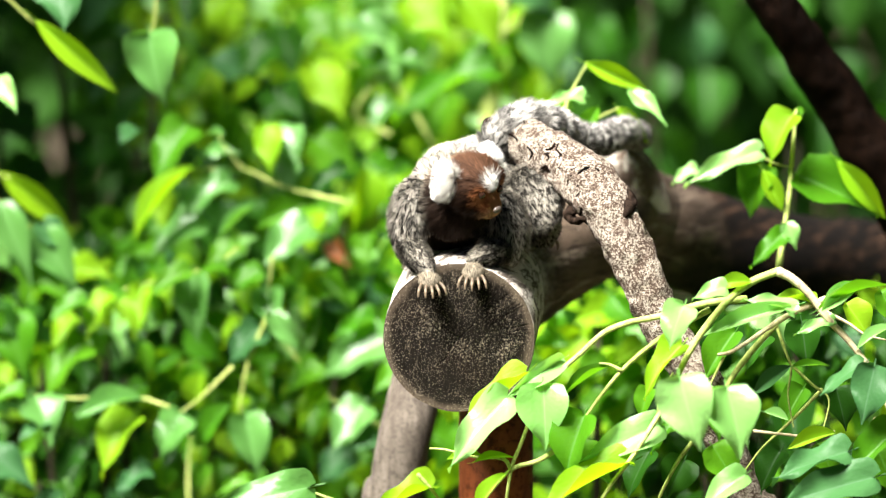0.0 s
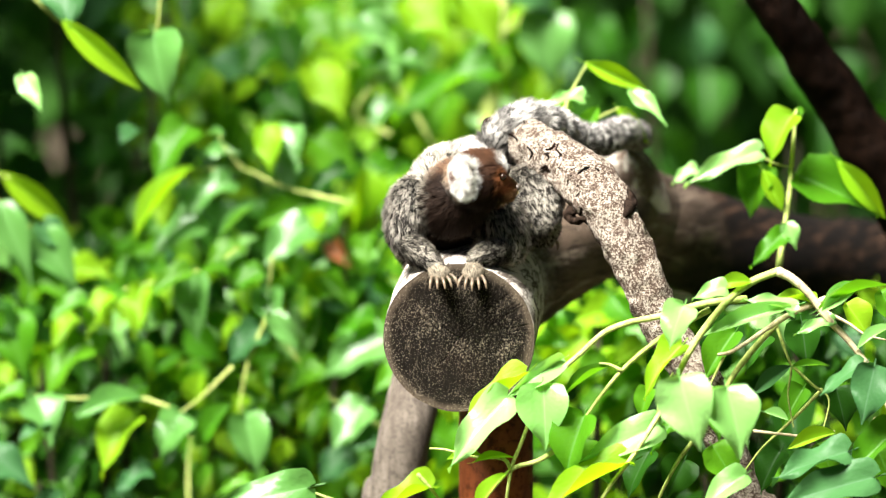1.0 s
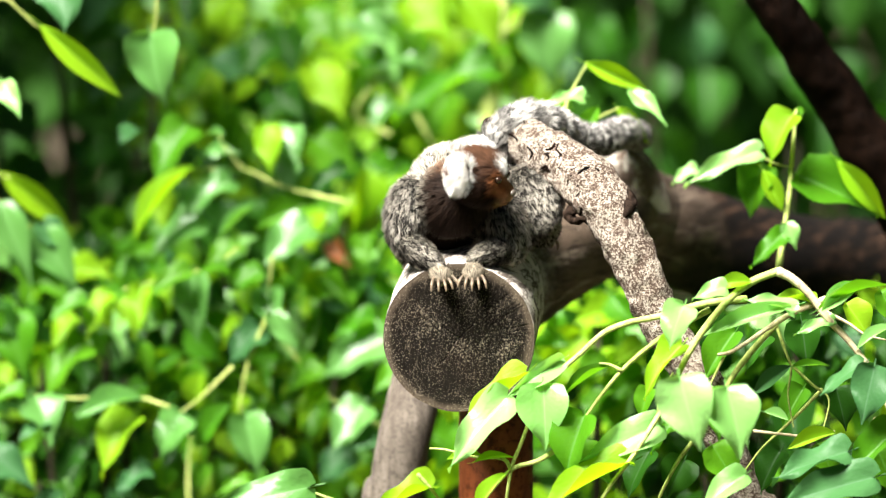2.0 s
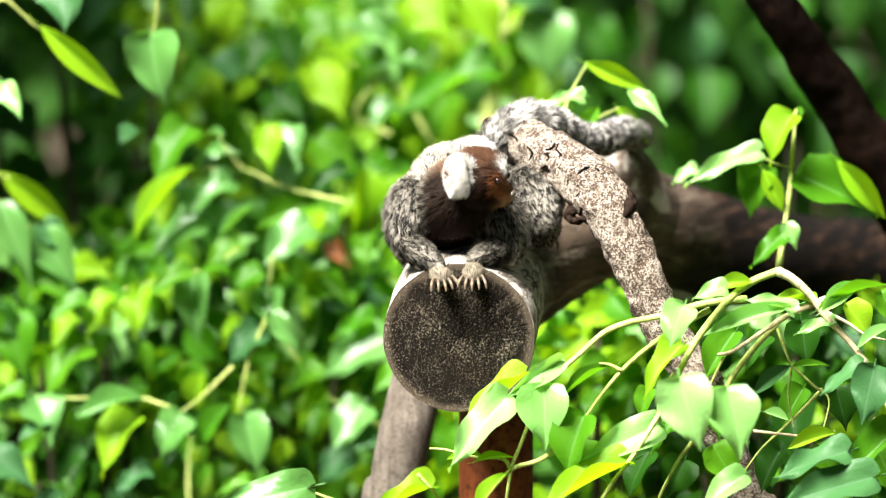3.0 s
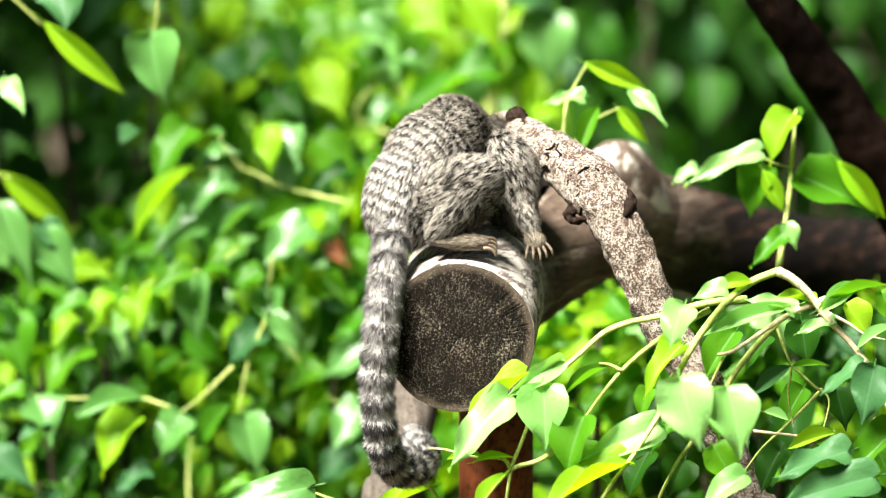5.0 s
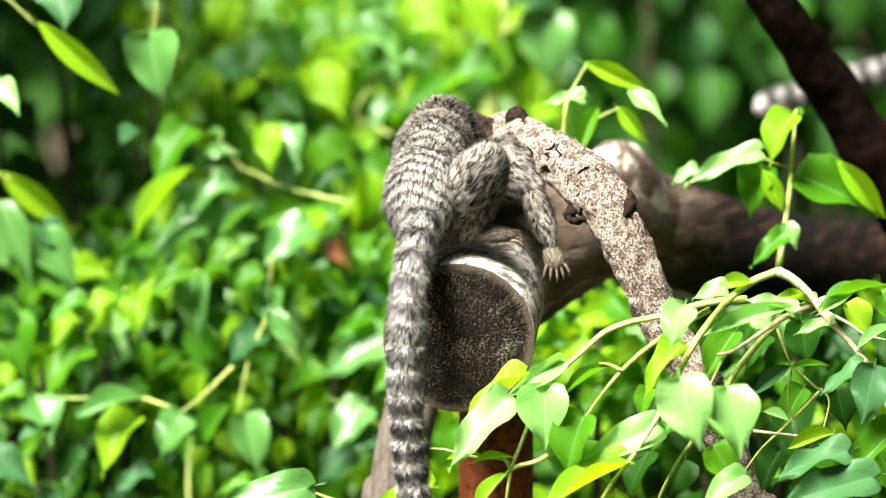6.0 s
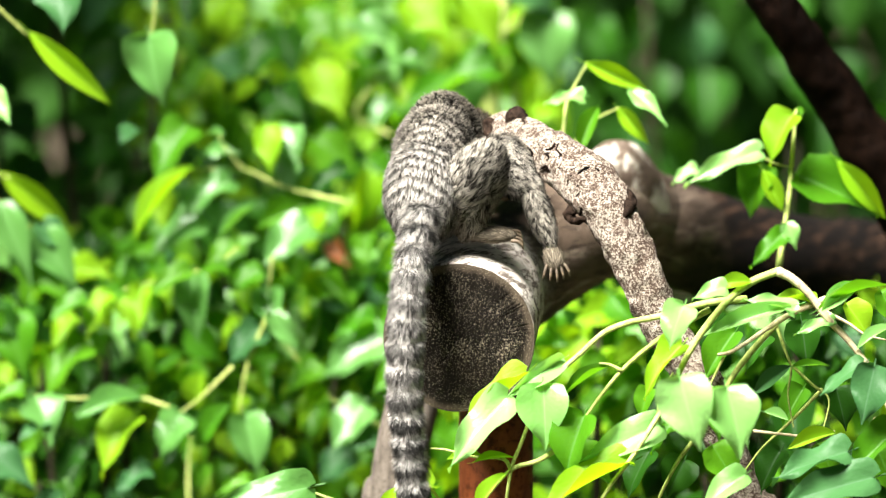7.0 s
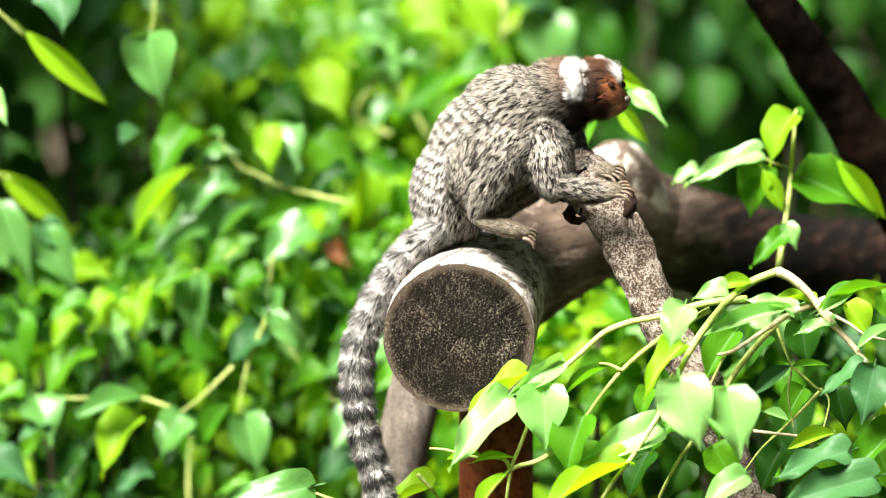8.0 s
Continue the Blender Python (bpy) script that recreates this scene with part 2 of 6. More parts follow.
def tube(points, sides=8, steps=6, rough=0.0, scale=20.0, round_ends=True, origin=(0, 0, 0)):
    """A limb along rows (x, y, z, radius), with uneven thickness and closed ends."""
    s = spline(points, steps)
    s[:, :3] -= np.array(origin)
    if round_ends:
        first, last = s[0].copy(), s[-1].copy()
        d0, d1 = s[0, :3] - s[1, :3], s[-1, :3] - s[-2, :3]
        d0, d1 = d0 / np.linalg.norm(d0), d1 / np.linalg.norm(d1)
        first[:3] += d0 * first[3] * 0.4
        last[:3] += d1 * last[3] * 0.4
        first[3] *= 0.6
        last[3] *= 0.6
        s = np.vstack([first, s, last])
    bm = bmesh.new()
    side = Vector((1, 0, 0.31))
    rings = []
    for k in range(len(s)):
        ahead = Vector(s[min(k + 1, len(s) - 1), :3] - s[max(k - 1, 0), :3]).normalized()
        side = (side - ahead * side.dot(ahead)).normalized()
        up = ahead.cross(side)
        ring = []
        for j in range(sides):
            a = 2 * math.pi * j / sides
            n = side * math.cos(a) + up * math.sin(a)
            c = Vector(s[k, :3])
            r = max(s[k, 3], 0.0002)
            if rough:
                q = (c + n * r) * scale
                r *= 1 + rough * (noise.noise(q) + 0.5 * noise.noise(q * 2.7))
            ring.append(bm.verts.new(c + n * r))
        rings.append(ring)
    for a, b in zip(rings, rings[1:]):
        for j in range(sides):
            f = bm.faces.new((a[j], a[(j + 1) % sides], b[(j + 1) % sides], b[j]))
            f.smooth = True
    bm.faces.new(rings[0][::-1])
    bm.faces.new(rings[-1])
    return bm


# ---- leaves ----
def leaf_mesh(name, fold, droop, curl, wave, narrow, twist=0.0, skew=0.0):
    """A pointed heart-shaped blade one unit long along y, one unit wide, with a short stalk."""
    bm = bmesh.new()
    rows = np.array(((0.0, 0.05), (0.03, 0.62), (0.12, 0.93), (0.28, 1.0), (0.45, 0.90), (0.6, 0.68), (0.74, 0.42), (0.86, 0.17), (1.0, 0.015)))
    lengths = np.concatenate([(0.0, 0.012, 0.03, 0.07), np.linspace(0.12, 1.0, 12)])
    widths = spline(rows, 8)
    grid = []
    for t in lengths:
        if narrow:
            w = 0.5 * math.sin(math.pi * min(1, t * 1.02)) ** 0.8 if 0 < t < 1 else 0.01
        else:
            w = 0.5 * max(0.015, float(np.interp(t, widths[:, 0], widths[:, 1])))
        line = []
        for u in (-1, -0.72, -0.4, -0.12, 0, 0.12, 0.4, 0.72, 1):
            x = u * w * (1 + skew * u) + 0.10 * skew * math.sin(3 * t)
            back = -0.07 * abs(u) ** 1.5 if t < 0.1 and not narrow else 0
            z = fold * (math.sqrt(u * u + 0.02) - 0.14) * w + wave * math.sin(9 * t + 2 * u + 5 * skew) * u * u * 0.06
            z -= droop * t * t + curl * max(0, t - 0.6) ** 2
            z += twist * u * w * t
            line.append(bm.verts.new((x, t + back, z)))
        grid.append(line)
    for a, b in zip(grid, grid[1:]):
        for j in range(8):
            bm.faces.new((a[j], a[j + 1], b[j + 1], b[j])).smooth = True
    tip = [bm.verts.new((0.018 * math.cos(k * 2.1), -0.16, 0.02 + 0.012 * math.sin(k * 2.1))) for k in range(3)]
    top = [bm.verts.new((0.018 * math.cos(k * 2.1), 0.02, 0.012 * math.sin(k * 2.1) - 0.01)) for k in range(3)]
    for k in range(3):
        bm.faces.new((tip[k], tip[(k + 1) % 3], top[(k + 1) % 3], top[k])).smooth = True
    me = bpy.data.meshes.new(name)
    bm.to_mesh(me)
    bm.free()
    return me


LEAF_SHAPES = (  # open, folded, narrow and arched, bud
    dict(fold=0.20, droop=0.18, curl=0.45, wave=2.0, narrow=False),
    dict(fold=0.60, droop=0.20, curl=0.6, wave=1.4, narrow=False),
    dict(fold=0.55, droop=0.34, curl=0.3, wave=0.5, narrow=True),
    dict(fold=0.9, droop=0.0, curl=0.0, wave=0.2, narrow=True),
)
LEAF_MESHES = {}


def leaf_data(shape, material, variant):
    key = (shape, material.name, variant)
    if key not in LEAF_MESHES:
        how = dict(LEAF_SHAPES[shape])
        rnd = random.Random(shape * 10 + variant)
        how["droop"] += rnd.uniform(-0.10, 0.14)
        how["fold"] += rnd.uniform(-0.12, 0.22)
        how["wave"] *= rnd.uniform(0.6, 1.5)
        me = leaf_mesh("leaf", twist=rnd.uniform(-0.55, 0.55), skew=rnd.uniform(-0.12, 0.12), **how)
        me.materials.append(material)
        LEAF_MESHES[key] = me
    return LEAF_MESHES[key]


def leaf(parent, base, tip, width, roll, shape, material, face=(-0.1, -0.72, 0.68)):
    """One leaf from its base to its tip; its upper side looks towards face, turned by roll."""
    a, b = Vector(base) - parent.location, Vector(tip) - parent.location
    y = b - a
    length = y.length
    y.normalize()
    z = Vector(face)
    z = (z - y * z.dot(y)).normalized()
    m = Matrix((y.cross(z), y, z)).transposed()
    ob = new("leaf", leaf_data(shape, material, int(abs(a.x * 7919 + a.z * 6101 + a.y * 4397)) % 5))
    ob.parent = parent
    ob.matrix_basis = Matrix.LocRotScale(a, (m @ Matrix.Rotation(radians(roll), 3, "Y")).to_quaternion(), (width, length, 0.5 * (width + length)))
    return ob


def stem(parent, points, radius, material=None):
    rows = [(*p, radius * (1.1 - 0.65 * k / (len(points) - 1))) for k, p in enumerate(points)]
    return part("stem", tube(rows, 6, 5, 0.08, 60.0, True, parent.location), material or STEM, parent)


# ---- ground ----
def ground():
    bm = bmesh.new()
    rings = [0.0, 0.5, 1, 1.5, 2, 2.5, 3, 3.5, 4, 5, 6, 8, 11, 16, 30, 80, 300, 1500]
    last = None
    for r in rings:
        ring = []
        for j in range(48):
            a = 2 * math.pi * j / 48
            x, y = r * math.cos(a), 3 + r * math.sin(a)
            z = 0.05 * noise.noise(Vector((x * 0.9, y * 0.9, 0))) + 0.02 * noise.noise(Vector((x * 4, y * 4, 3)))
            ring.append(bm.verts.new((x, y, z if r < 100 else 0)))
            if r == 0:
                ring = ring * 48
                break
        if last:
            for j in range(48):
                vs = [last[j], ring[j], ring[(j + 1) % 48], last[(j + 1) % 48]]
                vs = list(dict.fromkeys(vs))
                bm.faces.new(vs).smooth = True
        last = ring
    me = bpy.data.meshes.new("ground")
    bm.to_mesh(me)
    bm.free()
    me.materials.append(SOIL)
    tagged(new("ground", me), "dark bare forest soil with moss under the plants", "ground", kind="structure")


ground()


# ---- the cut log on its post, and the branches ----
def cut_face(radius):
    """Sawn disc in the local xy plane, facing +z, with rings, checks and chips worked into it."""
    bm = bmesh.new()
    n, m = 576, 36
    rings = []
    rnd = random.Random(4)
    checks = {}
    for _ in range(70):
        checks.setdefault(int(rnd.gauss(0.32, 0.42) / (2 * math.pi) * n) % n, []).append((rnd.uniform(0.40, 0.72), rnd.uniform(0.78, 0.97), rnd.uniform(0.0003, 0.0008)))
    for _ in range(26):
        checks.setdefault(rnd.randrange(n), []).append((rnd.uniform(0.3, 0.7), rnd.uniform(0.75, 0.95), rnd.uniform(0.0002, 0.0004)))
    for i in range(1, m + 1):
        r = radius * i / m
        ring = []
        for j in range(n):
            a = 2 * math.pi * j / n
            z = 0.00022 * noise.noise(Vector((r * 400, a * 0.8, 0)))
            z += 0.00014 * noise.noise(Vector((math.cos(a) * r * 420, math.sin(a) * r * 420, 5)))
            for from_r, to_r, deep in checks.get(j, ()):
                if from_r < i / m < to_r:
                    z -= deep
            for at, wide, depth in ((2.45, 0.035, 0.0012), (0.62, 0.02, 0.0008), (4.05, 0.03, 0.0010)):
                off = abs((a - at - 0.12 * math.sin(r * 120) + math.pi) % (2 * math.pi) - math.pi)
                if i < m * 0.5:
                    z -= depth * max(0.0, 1 - off * max(r, 0.004) / (wide * 0.03))
            wobble = 1 + 0.012 * noise.noise(Vector((math.cos(a) * 3, math.sin(a) * 3, 8)))
            ring.append(bm.verts.new((r * wobble * math.cos(a), r * wobble * math.sin(a), z)))
        rings.append(ring)
    mid = bm.verts.new((0, 0, -0.002))
    for j in range(n):
        bm.faces.new((mid, rings[0][j], rings[0][(j + 1) % n]))
    for a, b in zip(rings, rings[1:]):
        for j in range(n):
            bm.faces.new((a[j], b[j], b[(j + 1) % n], a[(j + 1) % n]))
    return bm


cut_log = thing("cut_log", (0.011, 2.927, 1.38), "thick weathered log with a dark sawn end, propped on a post", "log")
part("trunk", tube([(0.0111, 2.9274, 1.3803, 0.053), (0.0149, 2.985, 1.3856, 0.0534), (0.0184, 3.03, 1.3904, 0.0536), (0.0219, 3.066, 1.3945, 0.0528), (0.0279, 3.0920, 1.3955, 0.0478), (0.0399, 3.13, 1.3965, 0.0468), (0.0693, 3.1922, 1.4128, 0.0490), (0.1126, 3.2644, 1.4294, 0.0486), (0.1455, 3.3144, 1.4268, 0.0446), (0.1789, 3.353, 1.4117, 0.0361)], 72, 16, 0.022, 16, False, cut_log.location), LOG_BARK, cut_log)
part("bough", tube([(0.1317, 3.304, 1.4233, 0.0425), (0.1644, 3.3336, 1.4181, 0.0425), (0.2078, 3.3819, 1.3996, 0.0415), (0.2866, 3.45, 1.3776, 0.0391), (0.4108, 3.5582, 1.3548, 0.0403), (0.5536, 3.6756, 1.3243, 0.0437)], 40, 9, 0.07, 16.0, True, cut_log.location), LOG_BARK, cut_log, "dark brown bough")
part("stub", tube([(0.15, 3.3137, 1.4201, 0.0379), (0.1394, 3.2771, 1.4548, 0.0318), (0.132, 3.2592, 1.4762, 0.0228)], 36, 9, 0.07, 22.0, True, cut_log.location), STUB_BARK, cut_log, "rounded pale stub of a sawn limb")
face = part("cut_face", cut_face(0.0529), END_GRAIN, cut_log, "dark cracked end grain")
face.matrix_basis = Matrix.Translation(Vector((0.0111, 2.9274, 1.3803)) - cut_log.location) @ (Vector((0.0111, 2.9274, 1.3803)) - Vector((0.0149, 2.985, 1.3856))).to_track_quat("Z", "Y").to_matrix().to_4x4() @ pose(0, 0, 0.003)
speckled_branch = thing("speckled_branch", (0.377, 3.075, 0), "pale speckled crooked branch leaning against the log", "branch")
part("limb", tube([(0.0418, 3.0821, 1.5131, 0.0141), (0.0599, 3.0514, 1.5081, 0.0164), (0.0816, 3.0202, 1.4975, 0.0179), (0.1038, 2.9884, 1.4828, 0.0201), (0.1205, 2.971, 1.4603, 0.0184), (0.1382, 2.962, 1.423, 0.0164), (0.1522, 2.9587, 1.3912, 0.0148), (0.1682, 2.956, 1.3654, 0.0144), (0.1833, 2.9584, 1.3409, 0.016), (0.1975, 2.9697, 1.3048, 0.0129), (0.219, 2.9849, 1.2576, 0.013), (0.251, 2.9953, 1.1651, 0.0147), (0.326, 3.045, 0.583, 0.0169), (0.377, 3.075, -0.03, 0.0205)], 56, 20, 0.14, 95, True, speckled_branch.location), SPECKLED, speckled_branch)
part("bark_crack", tube([(0.081, 3.009, 1.511, 0.0004), (0.078, 3.003, 1.507, 0.001), (0.072, 3.006, 1.504, 0.0009), (0.076, 2.998, 1.5, 0.001), (0.07, 3.005, 1.494, 0.0005)], 6, 5, 0.6, 420.0, True, speckled_branch.location), DARK_BARK, speckled_branch, "dark split in the bark")
part("bark_crack", tube([(0.068, 3.016, 1.51, 0.0003), (0.07, 3.01, 1.506, 0.0006), (0.069, 3.009, 1.502, 0.0006)], 6, 5, 0.6, 420.0, True, speckled_branch.location), DARK_BARK, speckled_branch, "dark split in the bark")
part("bark_crack", tube([(0.083, 3.006, 1.511, 0.0004), (0.081, 2.999, 1.506, 0.0008), (0.084, 2.992, 1.502, 0.0013), (0.08, 2.991, 1.496, 0.0009), (0.085, 2.983, 1.493, 0.0006)], 6, 5, 0.6, 420.0, True, speckled_branch.location), DARK_BARK, speckled_branch, "dark split in the bark")
part("bark_crack", tube([(0.073, 3.005, 1.504, 0.0005), (0.079, 2.997, 1.502, 0.001), (0.087, 2.992, 1.504, 0.0004)], 6, 5, 0.6, 420.0, True, speckled_branch.location), DARK_BARK, speckled_branch, "dark split in the bark")
part("bark_crack", tube([(0.069, 3.007, 1.491, 0.0005), (0.074, 2.999, 1.494, 0.0012), (0.077, 2.994, 1.49, 0.0005)], 6, 5, 0.6, 420.0, True, speckled_branch.location), DARK_BARK, speckled_branch, "dark split in the bark")
part("bark_crack", tube([(0.095, 2.97, 1.482, 0.0006), (0.099, 2.97, 1.49, 0.0011), (0.104, 2.973, 1.495, 0.0006), (0.11, 2.971, 1.492, 0.0006)], 6, 5, 0.6, 420.0, True, speckled_branch.location), DARK_BARK, speckled_branch, "dark split in the bark")
part("bark_crack", tube([(0.094, 2.97, 1.475, 0.0005), (0.098, 2.968, 1.48, 0.0008), (0.103, 2.967, 1.485, 0.0006), (0.105, 2.968, 1.488, 0.0006)], 6, 5, 0.6, 420.0, True, speckled_branch.location), DARK_BARK, speckled_branch, "dark split in the bark")
part("bark_crack", tube([(0.093, 2.972, 1.487, 0.0005), (0.097, 2.972, 1.492, 0.0011), (0.102, 2.973, 1.495, 0.0012), (0.109, 2.972, 1.494, 0.0011), (0.113, 2.971, 1.491, 0.0006)], 6, 5, 0.6, 420.0, True, speckled_branch.location), DARK_BARK, speckled_branch, "dark split in the bark")
part("bark_crack", tube([(0.088, 2.976, 1.485, 0.0004), (0.091, 2.974, 1.489, 0.0012), (0.095, 2.972, 1.49, 0.0005)], 6, 5, 0.6, 420.0, True, speckled_branch.location), DARK_BARK, speckled_branch, "dark split in the bark")
part("bark_crack", tube([(0.043, 3.049, 1.511, 0.0006), (0.048, 3.042, 1.514, 0.0012), (0.053, 3.034, 1.511, 0.0007), (0.054, 3.031, 1.509, 0.0003)], 6, 5, 0.6, 420.0, True, speckled_branch.location), DARK_BARK, speckled_branch, "dark split in the bark")
part("bark_crack", tube([(0.096, 2.969, 1.47, 0.0004), (0.098, 2.968, 1.466, 0.0013), (0.097, 2.972, 1.462, 0.0005)], 6, 5, 0.6, 420.0, True, speckled_branch.location), DARK_BARK, speckled_branch, "dark split in the bark")
part("bark_crack", tube([(0.061, 3.021, 1.506, 0.0005), (0.064, 3.015, 1.502, 0.0008), (0.062, 3.018, 1.497, 0.0005)], 6, 5, 0.6, 420.0, True, speckled_branch.location), DARK_BARK, speckled_branch, "dark split in the bark")
part("bark_crack", tube([(0.087, 2.983, 1.495, 0.0004), (0.09, 2.978, 1.493, 0.0008), (0.094, 2.976, 1.495, 0.0005)], 6, 5, 0.6, 420.0, True, speckled_branch.location), DARK_BARK, speckled_branch, "dark split in the bark")
part("knot", tube([(0.05, 3.055, 1.523, 0.005), (0.053, 3.068, 1.527, 0.0048), (0.058, 3.053, 1.525, 0.004), (0.06, 3.039, 1.52, 0.0018)], 14, 7, 0.55, 260.0, True, speckled_branch.location), KNOT_BARK, speckled_branch, "dark broken knot")
part("knot", tube([(0.092, 2.981, 1.465, 0.004), (0.089, 2.981, 1.461, 0.0036), (0.095, 2.979, 1.457, 0.003), (0.1, 2.968, 1.46, 0.0022)], 14, 7, 0.55, 260.0, True, speckled_branch.location), KNOT_BARK, speckled_branch, "dark broken knot")
part("knot", tube([(0.128, 2.968, 1.479, 0.003), (0.132, 2.966, 1.474, 0.0042), (0.131, 2.958, 1.467, 0.0034), (0.127, 2.954, 1.462, 0.0016)], 14, 7, 0.55, 260.0, True, speckled_branch.location), KNOT_BARK, speckled_branch, "dark broken knot")
part("knot", tube([(0.035, 3.071, 1.521, 0.005), (0.033, 3.069, 1.516, 0.005), (0.036, 3.062, 1.51, 0.0044), (0.04, 3.057, 1.508, 0.003)], 14, 7, 0.55, 260.0, True, speckled_branch.location), KNOT_BARK, speckled_branch, "dark broken knot")
dark_branch = thing("dark_branch", (0.646, 3.414, 0), "dark wet branch slanting across the foliage", "branch")
part("limb", tube([(0.2191, 3.2076, 1.6534, 0.0153), (0.2531, 3.2223, 1.601, 0.0169), (0.2864, 3.2473, 1.5518, 0.0193), (0.3125, 3.2636, 1.5155, 0.0208), (0.3434, 3.2785, 1.4658, 0.0225), (0.3831, 3.3118, 1.4001, 0.0235), (0.4269, 3.3341, 1.3251, 0.0252), (0.56, 3.384, 0.664, 0.0342), (0.646, 3.414, -0.03, 0.0416)], 40, 20, 0.16, 30, True, dark_branch.location), DARK_BARK, dark_branch)
leaning_trunk = thing("leaning_trunk", (-0.064, 3.237, 0), "slim grey leaning trunk under the log", "trunk")
part("limb", tube([(-0.0082, 3.1762, 1.3562, 0.0197), (-0.0196, 3.1519, 1.3163, 0.0196), (-0.0289, 3.138, 1.2796, 0.02), (-0.0367, 3.143, 1.2315, 0.0205), (-0.0425, 3.157, 1.1727, 0.0214), (-0.055, 3.207, 0.586, 0.0247), (-0.064, 3.237, -0.03, 0.0300)], 30, 14, 0.06, 25, True, leaning_trunk.location), GREY_BARK, leaning_trunk)
post = thing("post", (0.039, 3.062, 0), "round red-brown stained wooden post under the log", "post")
part("shaft", tube([(0, 0, -0.02, 0.0273), (0, 0, 0.5, 0.0273), (0, 0, 1.0, 0.0273), (0, 0, 1.320, 0.0273)], 32, 4, 0.012, 12.0, False), RED_WOOD, post)


# ---- climbing plants and shrubs ----
plant = thing("leafy_vine", (0.23, 2.88, 1.432), "trailing vine with glossy heart-shaped leaves hanging before the cut log", "vine")
stem(plant, [(0.23, 2.88, 1.432), (0.212, 2.877, 1.425), (0.196, 2.873, 1.413), (0.177, 2.87, 1.39), (0.164, 2.867, 1.368), (0.157, 2.863, 1.351), (0.146, 2.86, 1.332), (0.13, 2.857, 1.307), (0.115, 2.853, 1.288), (0.105, 2.85, 1.272)], 0.0026)
stem(plant, [(0.209, 2.885, 1.412), (0.186, 2.885, 1.41), (0.164, 2.884, 1.405), (0.148, 2.884, 1.4), (0.128, 2.883, 1.396), (0.111, 2.883, 1.389), (0.093, 2.883, 1.373), (0.078, 2.882, 1.36), (0.069, 2.882, 1.35), (0.061, 2.881, 1.331), (0.053, 2.881, 1.31), (0.047, 2.88, 1.294), (0.043, 2.88, 1.267)], 0.0024)
stem(plant, [(0.184, 2.89, 1.404), (0.162, 2.89, 1.392), (0.143, 2.89, 1.379), (0.124, 2.89, 1.362), (0.109, 2.89, 1.344), (0.098, 2.89, 1.328)], 0.0021)
stem(plant, [(0.069, 2.884, 1.349), (0.059, 2.884, 1.345), (0.05, 2.884, 1.34), (0.044, 2.884, 1.343)], 0.0016)
stem(plant, [(0.123, 2.889, 1.362), (0.115, 2.889, 1.366), (0.108, 2.889, 1.367)], 0.0014)
stem(plant, [(0.086, 2.88, 1.316), (0.078, 2.88, 1.308), (0.065, 2.88, 1.3), (0.047, 2.88, 1.294), (0.03, 2.88, 1.275), (0.024, 2.88, 1.267)], 0.0021)
stem(plant, [(0.047, 2.879, 1.294), (0.041, 2.879, 1.302), (0.022, 2.879, 1.303), (0.002, 2.879, 1.308), (-0.009, 2.879, 1.309)], 0.0014)
stem(plant, [(0.148, 2.87, 1.33), (0.149, 2.87, 1.347), (0.158, 2.87, 1.363)], 0.0012)
leaf(plant, (0.057, 2.895, 1.358), (0.005, 2.878, 1.316), 0.0242, 28, 1, lime)
leaf(plant, (0.044, 2.876, 1.345), (0.002, 2.86, 1.299), 0.0287, -8, 0, pale)
leaf(plant, (0.081, 2.886, 1.369), (0.041, 2.874, 1.344), 0.0148, -30, 1, pale)
leaf(plant, (0.069, 2.872, 1.353), (0.071, 2.861, 1.312), 0.0364, -6, 0, pale)
leaf(plant, (0.116, 2.892, 1.365), (0.078, 2.882, 1.35), 0.0117, 10, 2, fresh)
leaf(plant, (0.097, 2.868, 1.333), (0.081, 2.857, 1.295), 0.0332, 18, 1, fresh)
leaf(plant, (0.149, 2.872, 1.326), (0.094, 2.857, 1.305), 0.0255, -22, 0, pale)
leaf(plant, (0.126, 2.86, 1.301), (0.056, 2.84, 1.274), 0.0254, 20, 1, lime)
leaf(plant, (0.043, 2.868, 1.293), (0.019, 2.859, 1.27), 0.0131, 15, 2, lime)
leaf(plant, (0.026, 2.872, 1.305), (0.004, 2.866, 1.309), 0.0058, 20, 2, lime)
leaf(plant, (0.021, 2.874, 1.3), (0.047, 2.867, 1.308), 0.0054, -10, 2, lime)
leaf(plant, (0.157, 2.76, 1.373), (0.168, 2.747, 1.328), 0.0392, 10, 0, pale)
leaf(plant, (0.188, 2.76, 1.366), (0.2, 2.748, 1.325), 0.0347, -12, 0, pale)
leaf(plant, (0.181, 2.825, 1.357), (0.187, 2.816, 1.324), 0.0228, 0, 1, fresh)
leaf(plant, (0.163, 2.83, 1.414), (0.15, 2.822, 1.388), 0.0267, 5, 0, pale)
leaf(plant, (0.163, 2.86, 1.383), (0.133, 2.849, 1.353), 0.0247, 15, 1, lime)
leaf(plant, (0.143, 2.895, 1.348), (0.135, 2.889, 1.328), 0.0156, 0, 1, fresh)
leaf(plant, (0.193, 2.86, 1.423), (0.171, 2.854, 1.419), 0.0162, -10, 0, pale)
leaf(plant, (0.212, 2.875, 1.425), (0.188, 2.869, 1.428), 0.0101, 0, 2, lime)
leaf(plant, (0.159, 2.89, 1.325), (0.142, 2.884, 1.306), 0.0156, 10, 0, fresh)
leaf(plant, (0.089, 2.89, 1.305), (0.12, 2.88, 1.284), 0.0234, 0, 1, fresh)
